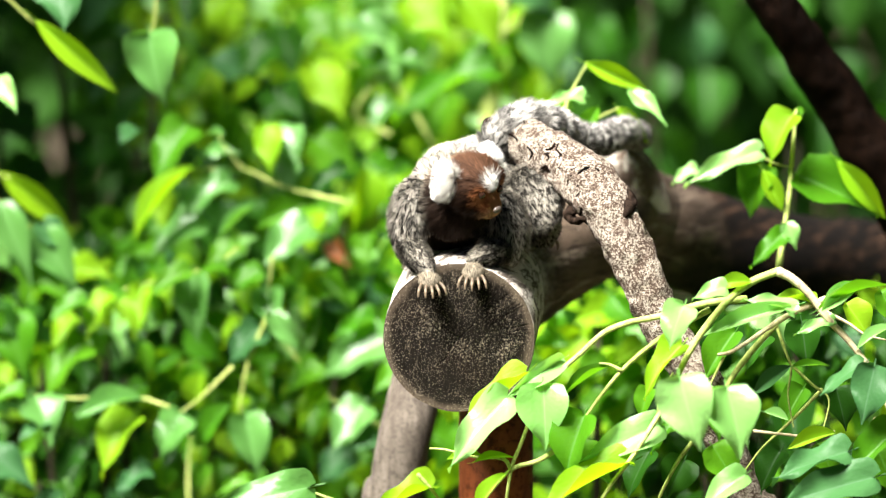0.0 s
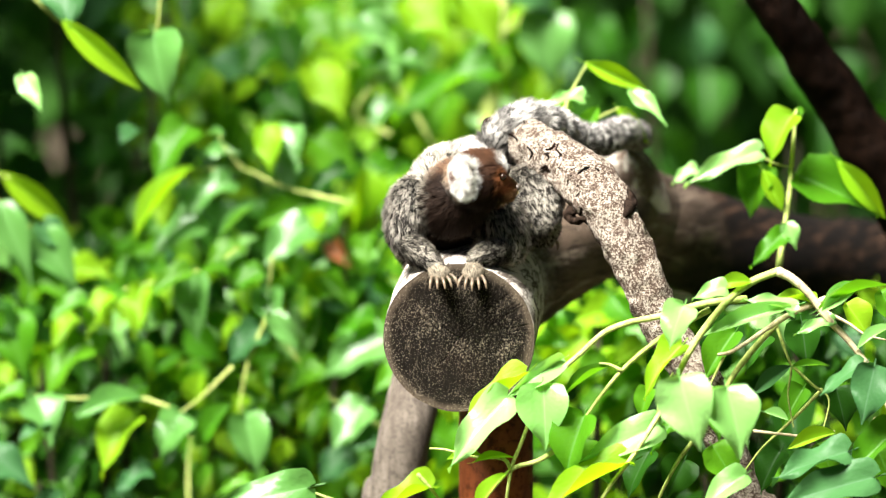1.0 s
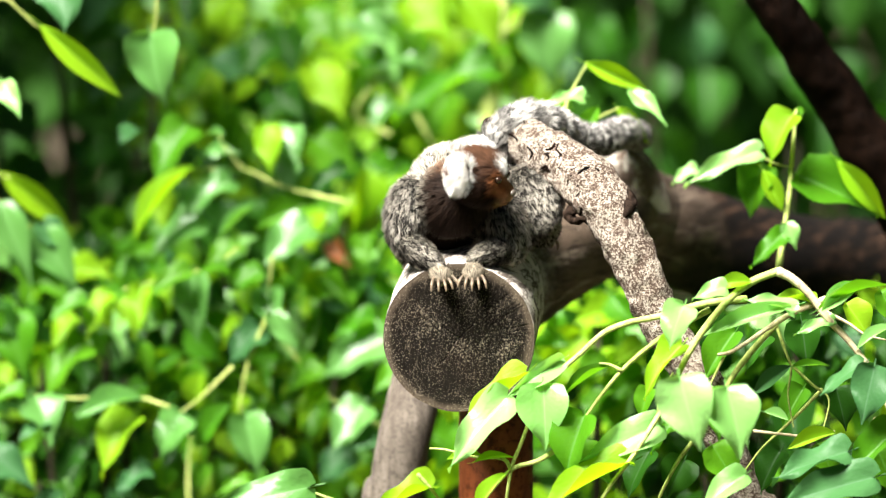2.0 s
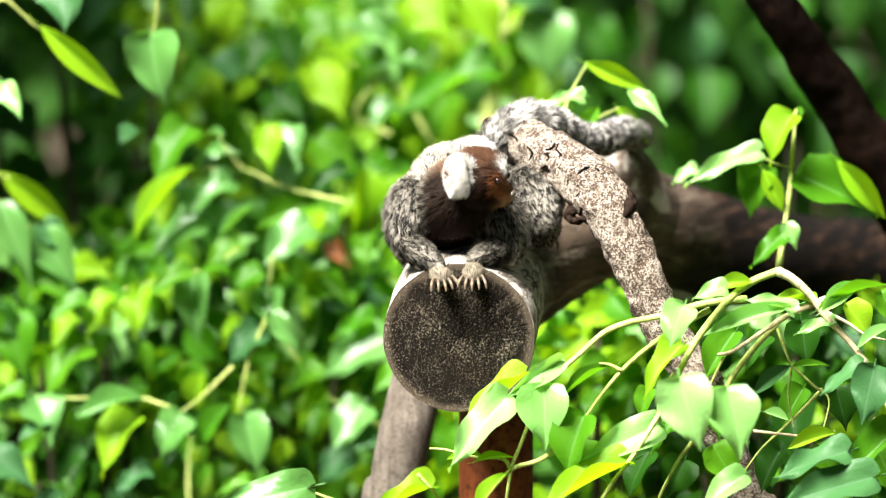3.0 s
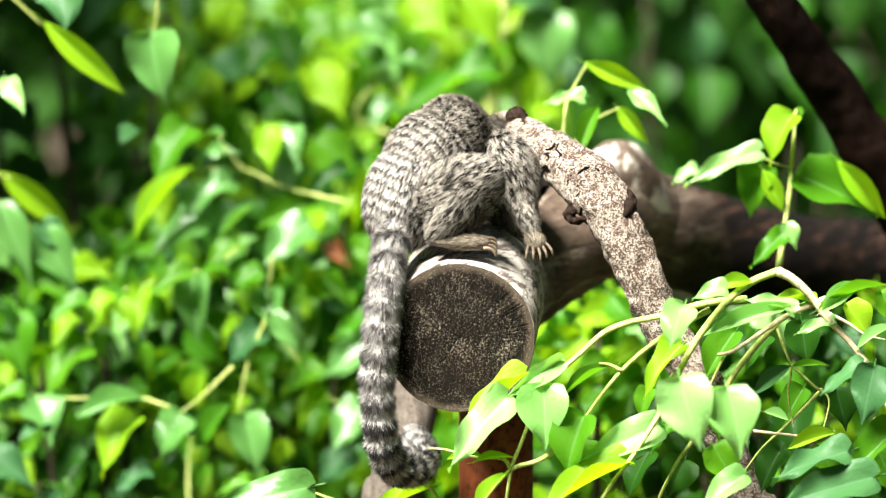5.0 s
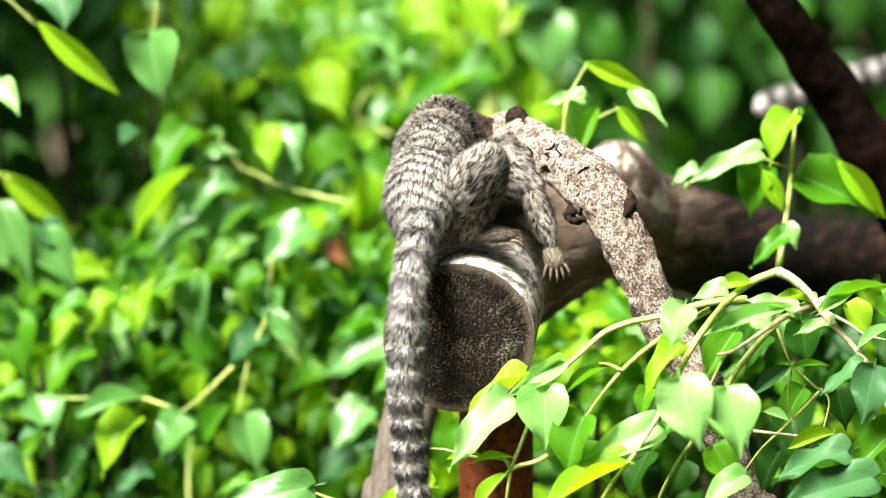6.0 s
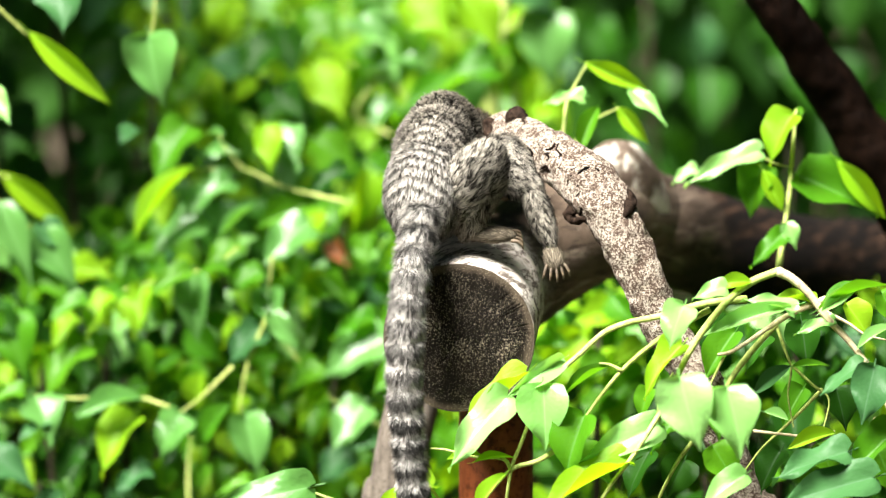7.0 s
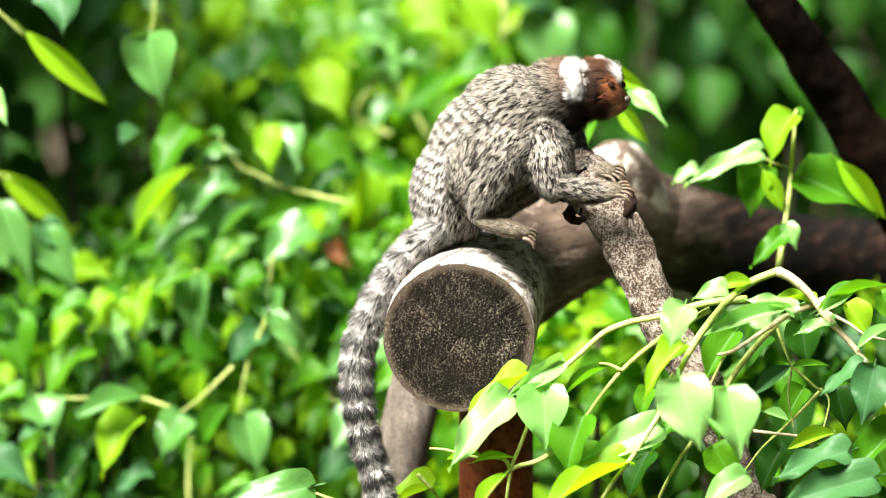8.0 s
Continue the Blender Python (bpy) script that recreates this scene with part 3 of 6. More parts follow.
leaf(plant, (0.144, 2.91, 1.302), (0.124, 2.9, 1.272), 0.0259, 10, 0, mature)
leaf(plant, (0.169, 2.92, 1.294), (0.156, 2.913, 1.269), 0.0275, -10, 1, mature)
leaf(plant, (0.186, 2.87, 1.311), (0.204, 2.862, 1.285), 0.0255, 0, 1, fresh)
leaf(plant, (0.206, 2.85, 1.295), (0.174, 2.84, 1.275), 0.0215, -10, 0, pale)

plant = thing("leafy_vine", (0.257, 2.9, 1.408), "tangled vine with thin tan stems and dull green leaves", "vine")
stem(plant, [(0.23, 2.88, 1.432), (0.24, 2.88, 1.427), (0.252, 2.88, 1.416), (0.264, 2.88, 1.4), (0.279, 2.88, 1.384), (0.294, 2.88, 1.365), (0.303, 2.88, 1.348), (0.31, 2.88, 1.328)], 0.0031, TAN_STEM)
stem(plant, [(0.264, 2.888, 1.412), (0.241, 2.888, 1.402), (0.222, 2.888, 1.39), (0.201, 2.888, 1.376), (0.19, 2.888, 1.373)], 0.0022, TAN_STEM)
stem(plant, [(0.23, 2.895, 1.393), (0.214, 2.895, 1.375), (0.2, 2.895, 1.356), (0.193, 2.895, 1.341), (0.179, 2.895, 1.319), (0.164, 2.895, 1.299), (0.152, 2.895, 1.276), (0.148, 2.895, 1.264)], 0.0022)
stem(plant, [(0.231, 2.905, 1.392), (0.238, 2.905, 1.373), (0.242, 2.905, 1.361), (0.24, 2.905, 1.342), (0.244, 2.905, 1.32)], 0.0011)
stem(plant, [(0.242, 2.9, 1.364), (0.257, 2.9, 1.35), (0.268, 2.9, 1.34), (0.264, 2.9, 1.318)], 0.0011)
stem(plant, [(0.264, 2.91, 1.346), (0.244, 2.91, 1.325), (0.223, 2.91, 1.305), (0.211, 2.91, 1.289)], 0.0013)
stem(plant, [(0.263, 2.905, 1.402), (0.281, 2.905, 1.393), (0.293, 2.905, 1.385), (0.308, 2.905, 1.381)], 0.0013, TAN_STEM)
stem(plant, [(0.194, 2.89, 1.371), (0.183, 2.89, 1.348), (0.178, 2.89, 1.336)], 0.0009)
stem(plant, [(0.216, 2.9, 1.318), (0.234, 2.9, 1.316), (0.258, 2.9, 1.314), (0.272, 2.9, 1.318)], 0.0011, TAN_STEM)
stem(plant, [(0.301, 2.9, 1.327), (0.293, 2.9, 1.303), (0.287, 2.9, 1.284), (0.258, 2.9, 1.273), (0.242, 2.9, 1.266)], 0.0016)
leaf(plant, (0.239, 2.87, 1.409), (0.179, 2.861, 1.395), 0.0147, -20, 2, pale)
leaf(plant, (0.241, 2.876, 1.405), (0.209, 2.868, 1.419), 0.017, 10, 0, pale)
leaf(plant, (0.256, 2.89, 1.409), (0.226, 2.882, 1.418), 0.0132, 20, 1, lime)
leaf(plant, (0.258, 2.87, 1.407), (0.298, 2.865, 1.435), 0.0139, -25, 2, fresh)
leaf(plant, (0.259, 2.868, 1.405), (0.284, 2.865, 1.426), 0.0093, 20, 2, pale)
leaf(plant, (0.269, 2.88, 1.398), (0.241, 2.873, 1.391), 0.0101, 0, 0, pale)
leaf(plant, (0.24, 2.888, 1.365), (0.213, 2.88, 1.35), 0.0101, -10, 2, dull)
leaf(plant, (0.241, 2.89, 1.364), (0.265, 2.883, 1.369), 0.007, 10, 2, fresh)
leaf(plant, (0.252, 2.94, 1.389), (0.256, 2.932, 1.358), 0.0253, 0, 1, mature)
leaf(plant, (0.205, 2.94, 1.382), (0.181, 2.93, 1.352), 0.0238, 10, 1, fresh)
leaf(plant, (0.229, 2.94, 1.379), (0.209, 2.933, 1.358), 0.0198, 10, 0, mature)
leaf(plant, (0.294, 2.85, 1.369), (0.285, 2.84, 1.332), 0.0307, -10, 0, dull)
leaf(plant, (0.288, 2.87, 1.369), (0.257, 2.861, 1.352), 0.0201, 10, 0, dull)
leaf(plant, (0.276, 2.93, 1.343), (0.283, 2.923, 1.315), 0.0245, 0, 1, mature)
leaf(plant, (0.276, 2.85, 1.311), (0.224, 2.836, 1.298), 0.0269, 8, 0, dull)
leaf(plant, (0.293, 2.84, 1.295), (0.224, 2.822, 1.281), 0.0298, -8, 0, dull)
leaf(plant, (0.31, 2.86, 1.324), (0.275, 2.848, 1.297), 0.0247, 10, 1, fresh)
leaf(plant, (0.272, 2.89, 1.318), (0.239, 2.882, 1.314), 0.0093, 0, 2, lime)
leaf(plant, (0.222, 2.89, 1.333), (0.239, 2.886, 1.328), 0.007, 0, 3, pale)
leaf(plant, (0.31, 2.88, 1.394), (0.283, 2.873, 1.383), 0.0101, 10, 2, pale)
leaf(plant, (0.285, 2.95, 1.4), (0.302, 2.943, 1.378), 0.0191, 0, 1, lime)
leaf(plant, (0.308, 2.94, 1.41), (0.323, 2.932, 1.382), 0.0198, 0, 1, fresh)
leaf(plant, (0.254, 2.95, 1.34), (0.237, 2.942, 1.315), 0.0199, 8, 1, fresh)
leaf(plant, (0.264, 2.93, 1.303), (0.276, 2.924, 1.281), 0.0237, 8, 1, fresh)
leaf(plant, (0.237, 2.93, 1.299), (0.22, 2.922, 1.273), 0.0237, 8, 1, mature)
leaf(plant, (0.303, 2.9, 1.303), (0.316, 2.891, 1.273), 0.0273, 8, 1, fresh)

plant = thing("climbing_shoot", (0.253, 3.16, 1.402), "slender upright shoot with fresh yellow-green leaves beside the trunk", "vine")
stem(plant, [(0.253, 3.16, 1.402), (0.257, 3.168, 1.426), (0.262, 3.175, 1.46), (0.265, 3.182, 1.493), (0.268, 3.19, 1.521)], 0.0022)
stem(plant, [(0.267, 3.18, 1.519), (0.263, 3.18, 1.517), (0.262, 3.18, 1.513)], 0.001)
stem(plant, [(0.24, 3.18, 1.487), (0.251, 3.18, 1.481), (0.264, 3.18, 1.478)], 0.001)
leaf(plant, (0.263, 3.17, 1.518), (0.242, 3.161, 1.485), 0.0316, 10, 1, lime)
leaf(plant, (0.268, 3.18, 1.524), (0.271, 3.178, 1.517), 0.0051, 0, 3, fresh)
leaf(plant, (0.239, 3.18, 1.49), (0.182, 3.166, 1.47), 0.0188, -5, 0, pale)
leaf(plant, (0.193, 3.2, 1.475), (0.174, 3.195, 1.466), 0.0147, 0, 0, pale)
leaf(plant, (0.242, 3.19, 1.477), (0.229, 3.181, 1.442), 0.0344, 8, 1, fresh)
leaf(plant, (0.241, 3.17, 1.477), (0.256, 3.162, 1.447), 0.0145, 12, 2, lime)
leaf(plant, (0.271, 3.19, 1.47), (0.33, 3.175, 1.446), 0.0404, 15, 1, fresh)
leaf(plant, (0.298, 3.18, 1.483), (0.334, 3.167, 1.443), 0.0171, 20, 2, lime)
leaf(plant, (0.258, 3.15, 1.438), (0.266, 3.145, 1.42), 0.0144, 0, 0, pale)
leaf(plant, (0.256, 3.15, 1.431), (0.23, 3.142, 1.407), 0.017, -10, 0, fresh)

plant = thing("climbing_shoot", (0.089, 3.209, 1.478), "arching shoot with pale and yellow narrow leaves", "vine")
stem(plant, [(0.089, 3.209, 1.478), (0.093, 3.219, 1.51), (0.096, 3.226, 1.527), (0.111, 3.235, 1.554)], 0.0015)
stem(plant, [(0.098, 3.211, 1.491), (0.115, 3.219, 1.51), (0.135, 3.226, 1.52)], 0.0013)
leaf(plant, (0.109, 3.235, 1.554), (0.155, 3.22, 1.535), 0.015, 30, 2, lime)
leaf(plant, (0.107, 3.212, 1.529), (0.077, 3.205, 1.527), 0.016, 0, 0, pale)
leaf(plant, (0.145, 3.204, 1.534), (0.17, 3.185, 1.512), 0.015, 0, 0, pale)
leaf(plant, (0.134, 3.233, 1.52), (0.155, 3.218, 1.496), 0.013, 20, 2, lime)
leaf(plant, (0.119, 3.216, 1.521), (0.101, 3.188, 1.495), 0.013, 0, 2, fresh)

plant = thing("sapling", (0.024, 3.722, 0.041), "slim pale-barked sapling with broad blue-green leaves behind the shrubs", "plant")
stem(plant, [(0.024, 3.722, 0.041), (0.032, 3.807, 0.795), (0.039, 3.862, 1.261), (0.043, 3.89, 1.468), (0.052, 3.903, 1.54), (0.063, 3.919, 1.634)], 0.0114)
stem(plant, [(0.052, 3.879, 1.542), (0.076, 3.887, 1.557), (0.095, 3.893, 1.559)], 0.0021)
leaf(plant, (0.095, 3.878, 1.56), (0.098, 3.861, 1.496), 0.054, 0, 0, soft)
leaf(plant, (0.063, 3.867, 1.604), (0.104, 3.853, 1.564), 0.047, 10, 0, dull)
leaf(plant, (0.05, 3.884, 1.536), (0.008, 3.858, 1.512), 0.036, 0, 0, fresh)

plant = thing("hanging_vine", (-0.595, 3.372, 2.259), "thin hanging vine with drooping bright leaves, swaying in the air", "vine")
stem(plant, [(-0.595, 3.372, 2.259), (-0.494, 3.341, 1.907), (-0.375, 3.317, 1.625), (-0.342, 3.32, 1.598), (-0.318, 3.324, 1.575)], 0.0022)
leaf(plant, (-0.315, 3.305, 1.579), (-0.255, 3.286, 1.526), 0.019, 25, 2, lime)
leaf(plant, (-0.344, 3.303, 1.534), (-0.33, 3.284, 1.509), 0.018, 10, 0, pale)
far_vine = plant

plant = thing("hanging_vine", (-0.539, 3.413, 2.265), "hanging vine with one large two-toned heart-shaped leaf", "vine")
stem(plant, [(-0.539, 3.413, 2.265), (-0.325, 3.386, 1.954), (-0.229, 3.364, 1.686), (-0.228, 3.36, 1.592), (-0.232, 3.363, 1.567)], 0.0018)
leaf(plant, (-0.232, 3.348, 1.568), (-0.224, 3.335, 1.514), 0.047, 12, 1, soft)
leaf(plant, (-0.3, 3.325, 1.614), (-0.296, 3.297, 1.578), 0.045, 0, 0, dull)
near_vine = plant

plant = thing("shrub_branch", (-0.391, 3.448, 1.458), "leafy branch with arching bright green leaves", "plant")
stem(plant, [(-0.391, 3.448, 1.458), (-0.364, 3.453, 1.448), (-0.337, 3.458, 1.438)], 0.0014)
stem(plant, [(-0.382, 3.446, 1.435), (-0.355, 3.45, 1.421), (-0.328, 3.454, 1.392)], 0.0014)
leaf(plant, (-0.364, 3.455, 1.45), (-0.309, 3.449, 1.406), 0.022, 25, 2, lime)
leaf(plant, (-0.363, 3.435, 1.424), (-0.332, 3.415, 1.367), 0.026, -10, 0, soft)
leaf(plant, (-0.332, 3.446, 1.403), (-0.298, 3.425, 1.36), 0.034, 0, 0, soft)
leaf(plant, (-0.354, 3.43, 1.336), (-0.343, 3.408, 1.286), 0.039, 0, 0, fresh)
leaf(plant, (-0.368, 3.431, 1.341), (-0.348, 3.418, 1.317), 0.028, 10, 0, mature)
leaf(plant, (-0.293, 3.425, 1.312), (-0.331, 3.406, 1.277), 0.039, 10, 0, fresh)
leaf(plant, (-0.346, 3.45, 1.374), (-0.302, 3.424, 1.353), 0.028, 0, 0, fresh)
leaf(plant, (-0.331, 3.446, 1.409), (-0.303, 3.437, 1.389), 0.023, 0, 0, dull)

plant = thing("shrub_branch", (-0.077, 3.485, 1.422), "leafy branch with curled yellow-green leaves and pale buds", "plant")
stem(plant, [(-0.077, 3.485, 1.422), (-0.133, 3.492, 1.435), (-0.167, 3.5, 1.449), (-0.214, 3.506, 1.448)], 0.0016)
stem(plant, [(-0.166, 3.488, 1.45), (-0.18, 3.495, 1.466), (-0.188, 3.503, 1.479)], 0.0009)
leaf(plant, (-0.208, 3.48, 1.452), (-0.262, 3.456, 1.406), 0.021, 25, 2, lime)
leaf(plant, (-0.214, 3.504, 1.485), (-0.242, 3.48, 1.442), 0.039, 0, 0, fresh)
leaf(plant, (-0.147, 3.479, 1.487), (-0.143, 3.461, 1.45), 0.026, 0, 0, lime)
leaf(plant, (-0.14, 3.499, 1.486), (-0.117, 3.474, 1.454), 0.031, -20, 0, soft)
leaf(plant, (-0.193, 3.484, 1.48), (-0.18, 3.467, 1.48), 0.010, 0, 3, soft)
leaf(plant, (-0.196, 3.503, 1.464), (-0.169, 3.489, 1.465), 0.014, 0, 0, soft)
leaf(plant, (-0.177, 3.501, 1.44), (-0.221, 3.477, 1.413), 0.030, 0, 0, soft)
leaf(plant, (-0.155, 3.478, 1.422), (-0.193, 3.467, 1.396), 0.013, 10, 2, soft)
leaf(plant, (-0.205, 3.499, 1.411), (-0.246, 3.482, 1.382), 0.037, 0, 0, soft)
leaf(plant, (-0.112, 3.472, 1.405), (-0.15, 3.447, 1.379), 0.038, 0, 0, soft)
leaf(plant, (-0.255, 3.492, 1.482), (-0.265, 3.472, 1.479), 0.023, 0, 0, dull)
leaf(plant, (-0.108, 3.497, 1.421), (-0.157, 3.491, 1.406), 0.028, 0, 1, fresh)
leaf(plant, (-0.17, 3.469, 1.391), (-0.197, 3.449, 1.374), 0.028, 0, 0, fresh)
leaf(plant, (-0.082, 3.5, 1.449), (-0.115, 3.489, 1.429), 0.023, 0, 0, mature)

plant = thing("shrub_branch", (-0.168, 3.421, 1.391), "leafy branch with hanging pointed pale green leaves", "plant")
stem(plant, [(-0.168, 3.421, 1.391), (-0.187, 3.426, 1.376), (-0.21, 3.431, 1.369), (-0.248, 3.436, 1.359), (-0.28, 3.441, 1.351)], 0.0014)
stem(plant, [(-0.139, 3.42, 1.384), (-0.143, 3.423, 1.353)], 0.0014)
stem(plant, [(-0.143, 3.415, 1.336), (-0.159, 3.418, 1.298), (-0.166, 3.42, 1.261), (-0.162, 3.424, 1.248)], 0.0016)
leaf(plant, (-0.205, 3.431, 1.368), (-0.202, 3.409, 1.316), 0.030, 5, 1, soft)
leaf(plant, (-0.245, 3.403, 1.361), (-0.247, 3.382, 1.327), 0.021, 0, 0, lime)
leaf(plant, (-0.275, 3.429, 1.353), (-0.293, 3.407, 1.322), 0.023, 15, 0, lime)
leaf(plant, (-0.207, 3.413, 1.374), (-0.244, 3.397, 1.356), 0.021, -10, 0, fresh)
leaf(plant, (-0.292, 3.414, 1.35), (-0.323, 3.398, 1.338), 0.021, 0, 0, fresh)
leaf(plant, (-0.144, 3.434, 1.355), (-0.138, 3.41, 1.33), 0.028, 0, 0, soft)
leaf(plant, (-0.138, 3.396, 1.34), (-0.115, 3.391, 1.308), 0.019, 10, 0, soft)
leaf(plant, (-0.264, 3.433, 1.355), (-0.287, 3.43, 1.334), 0.020, 0, 0, fresh)
leaf(plant, (-0.149, 3.417, 1.373), (-0.177, 3.414, 1.359), 0.023, 0, 0, fresh)
leaf(plant, (-0.303, 3.432, 1.334), (-0.32, 3.411, 1.313), 0.021, 0, 0, lime)
leaf(plant, (-0.15, 3.424, 1.325), (-0.177, 3.417, 1.298), 0.032, 0, 0, dull)
leaf(plant, (-0.224, 3.421, 1.33), (-0.227, 3.408, 1.315), 0.012, 0, 0, soft)
leaf(plant, (-0.177, 3.411, 1.378), (-0.201, 3.395, 1.375), 0.018, 0, 0, fresh)

plant = thing("shrub_branch", (-0.221, 3.368, 1.268), "leafy branch near the ground with broad fresh leaves", "plant")
stem(plant, [(-0.221, 3.368, 1.268), (-0.253, 3.375, 1.276), (-0.299, 3.381, 1.273), (-0.332, 3.387, 1.275)], 0.0014)
stem(plant, [(-0.17, 3.371, 1.3), (-0.194, 3.375, 1.276), (-0.212, 3.379, 1.262)], 0.0016)
leaf(plant, (-0.328, 3.358, 1.278), (-0.31, 3.332, 1.25), 0.036, -20, 0, soft)
leaf(plant, (-0.243, 3.372, 1.274), (-0.294, 3.354, 1.275), 0.018, 15, 2, soft)
leaf(plant, (-0.251, 3.38, 1.258), (-0.278, 3.352, 1.221), 0.038, 5, 1, lime)
leaf(plant, (-0.211, 3.383, 1.259), (-0.233, 3.372, 1.229), 0.035, 0, 0, soft)
leaf(plant, (-0.172, 3.385, 1.268), (-0.204, 3.38, 1.242), 0.018, 15, 2, fresh)
leaf(plant, (-0.16, 3.383, 1.258), (-0.15, 3.368, 1.211), 0.033, 0, 1, soft)
leaf(plant, (-0.337, 3.35, 1.284), (-0.364, 3.343, 1.281), 0.018, 0, 0, fresh)
leaf(plant, (-0.315, 3.355, 1.265), (-0.341, 3.335, 1.248), 0.020, 0, 0, dull)
leaf(plant, (-0.367, 3.371, 1.231), (-0.329, 3.356, 1.206), 0.032, 0, 0, dull)
leaf(plant, (-0.293, 3.361, 1.237), (-0.316, 3.357, 1.21), 0.027, 0, 0, mature)
leaf(plant, (-0.239, 3.367, 1.218), (-0.265, 3.349, 1.202), 0.023, 0, 0, dull)
leaf(plant, (-0.156, 3.352, 1.211), (-0.183, 3.348, 1.202), 0.014, 0, 0, fresh)

plant = thing("shrub_branch", (-0.039, 3.465, 1.235), "leafy branch with soft yellow-green leaves behind the cut log", "plant")
stem(plant, [(-0.039, 3.465, 1.235), (-0.068, 3.472, 1.244), (-0.101, 3.481, 1.266), (-0.134, 3.491, 1.308)], 0.0016)
stem(plant, [(-0.211, 3.458, 1.17), (-0.212, 3.468, 1.202), (-0.21, 3.477, 1.229)], 0.0016)
leaf(plant, (-0.101, 3.468, 1.269), (-0.125, 3.459, 1.24), 0.026, 10, 0, lime)
leaf(plant, (-0.066, 3.461, 1.256), (-0.093, 3.438, 1.225), 0.036, 0, 0, soft)
leaf(plant, (-0.047, 3.474, 1.31), (-0.105, 3.467, 1.282), 0.039, 0, 0, soft)
leaf(plant, (-0.105, 3.458, 1.293), (-0.133, 3.45, 1.27), 0.028, 0, 0, fresh)
leaf(plant, (-0.044, 3.487, 1.28), (-0.068, 3.479, 1.252), 0.028, 0, 0, mature)
leaf(plant, (-0.058, 3.488, 1.327), (-0.091, 3.462, 1.316), 0.023, 0, 0, fresh)
leaf(plant, (-0.077, 3.468, 1.216), (-0.105, 3.462, 1.193), 0.033, 0, 0, dull)
leaf(plant, (-0.03, 3.453, 1.294), (-0.058, 3.433, 1.273), 0.023, 0, 0, fresh)
leaf(plant, (-0.086, 3.456, 1.237), (-0.044, 3.443, 1.224), 0.028, 0, 0, dull)

plant = thing("shrub_branch", (-0.034, 3.013, 1.236), "low branch with large pale green leaf, close to the camera", "plant")
stem(plant, [(-0.034, 3.013, 1.236), (-0.075, 3.02, 1.248), (-0.104, 3.027, 1.258)], 0.0016)
stem(plant, [(-0.018, 3.016, 1.269), (-0.004, 3.02, 1.252), (0.007, 3.025, 1.234)], 0.0014)
leaf(plant, (-0.098, 3.012, 1.26), (-0.179, 2.997, 1.245), 0.037, -25, 0, soft)
leaf(plant, (-0.008, 3.026, 1.258), (-0.055, 3, 1.247), 0.026, 20, 1, lime)

plant = thing("shrub_branch", (0.008, 3.736, 1.419), "sunlit branch with yellow and glossy leaves", "plant")
stem(plant, [(0.008, 3.736, 1.419), (-0.047, 3.751, 1.508), (-0.113, 3.759, 1.523)], 0.0020)
stem(plant, [(-0.047, 3.74, 1.459), (-0.078, 3.748, 1.478), (-0.047, 3.759, 1.52)], 0.0023)
leaf(plant, (-0.114, 3.729, 1.521), (-0.086, 3.702, 1.477), 0.040, 0, 0, lime)
leaf(plant, (0.043, 3.731, 1.52), (-0.047, 3.704, 1.486), 0.045, 10, 0, fresh)
leaf(plant, (0.018, 3.766, 1.522), (0.033, 3.757, 1.472), 0.030, -20, 0, soft)
leaf(plant, (-0.072, 3.734, 1.564), (-0.047, 3.72, 1.55), 0.030, 0, 0, soft)
leaf(plant, (-0.122, 3.744, 1.569), (-0.092, 3.724, 1.545), 0.040, 0, 0, fresh)
leaf(plant, (-0.022, 3.741, 1.528), (-0.06, 3.732, 1.523), 0.017, 0, 0, soft)
leaf(plant, (-0.072, 3.741, 1.433), (-0.032, 3.723, 1.415), 0.030, 0, 0, fresh)
leaf(plant, (-0.067, 3.722, 1.405), (-0.107, 3.704, 1.391), 0.030, 0, 0, lime)
leaf(plant, (-0.112, 3.717, 1.38), (-0.092, 3.703, 1.361), 0.020, 0, 0, soft)
leaf(plant, (-0.047, 3.752, 1.488), (-0.067, 3.734, 1.469), 0.025, 0, 0, soft)
leaf(plant, (-0.032, 3.736, 1.579), (0.008, 3.712, 1.551), 0.045, 0, 0, lime)
leaf(plant, (0.018, 3.748, 1.579), (0.053, 3.732, 1.529), 0.040, 0, 1, lime)
leaf(plant, (-0.093, 3.751, 1.458), (-0.112, 3.735, 1.451), 0.025, 0, 0, soft)
leaf(plant, (-0.194, 3.765, 1.578), (-0.213, 3.753, 1.558), 0.030, 0, 0, lime)
leaf(plant, (-0.153, 3.746, 1.539), (-0.182, 3.727, 1.515), 0.040, 0, 0, mature)
leaf(plant, (-0.243, 3.735, 1.414), (-0.223, 3.723, 1.369), 0.040, 0, 0, mature)
leaf(plant, (-0.097, 3.734, 1.434), (-0.072, 3.726, 1.424), 0.025, 0, 0, soft)
leaf(plant, (-0.153, 3.743, 1.499), (-0.122, 3.721, 1.475), 0.040, 0, 0, mature)
leaf(plant, (-0.077, 3.749, 1.533), (-0.042, 3.74, 1.514), 0.030, 0, 0, fresh)
leaf(plant, (-0.112, 3.722, 1.455), (-0.072, 3.705, 1.431), 0.035, 0, 0, fresh)
leaf(plant, (-0.203, 3.744, 1.524), (-0.158, 3.74, 1.514), 0.030, 0, 0, dull)

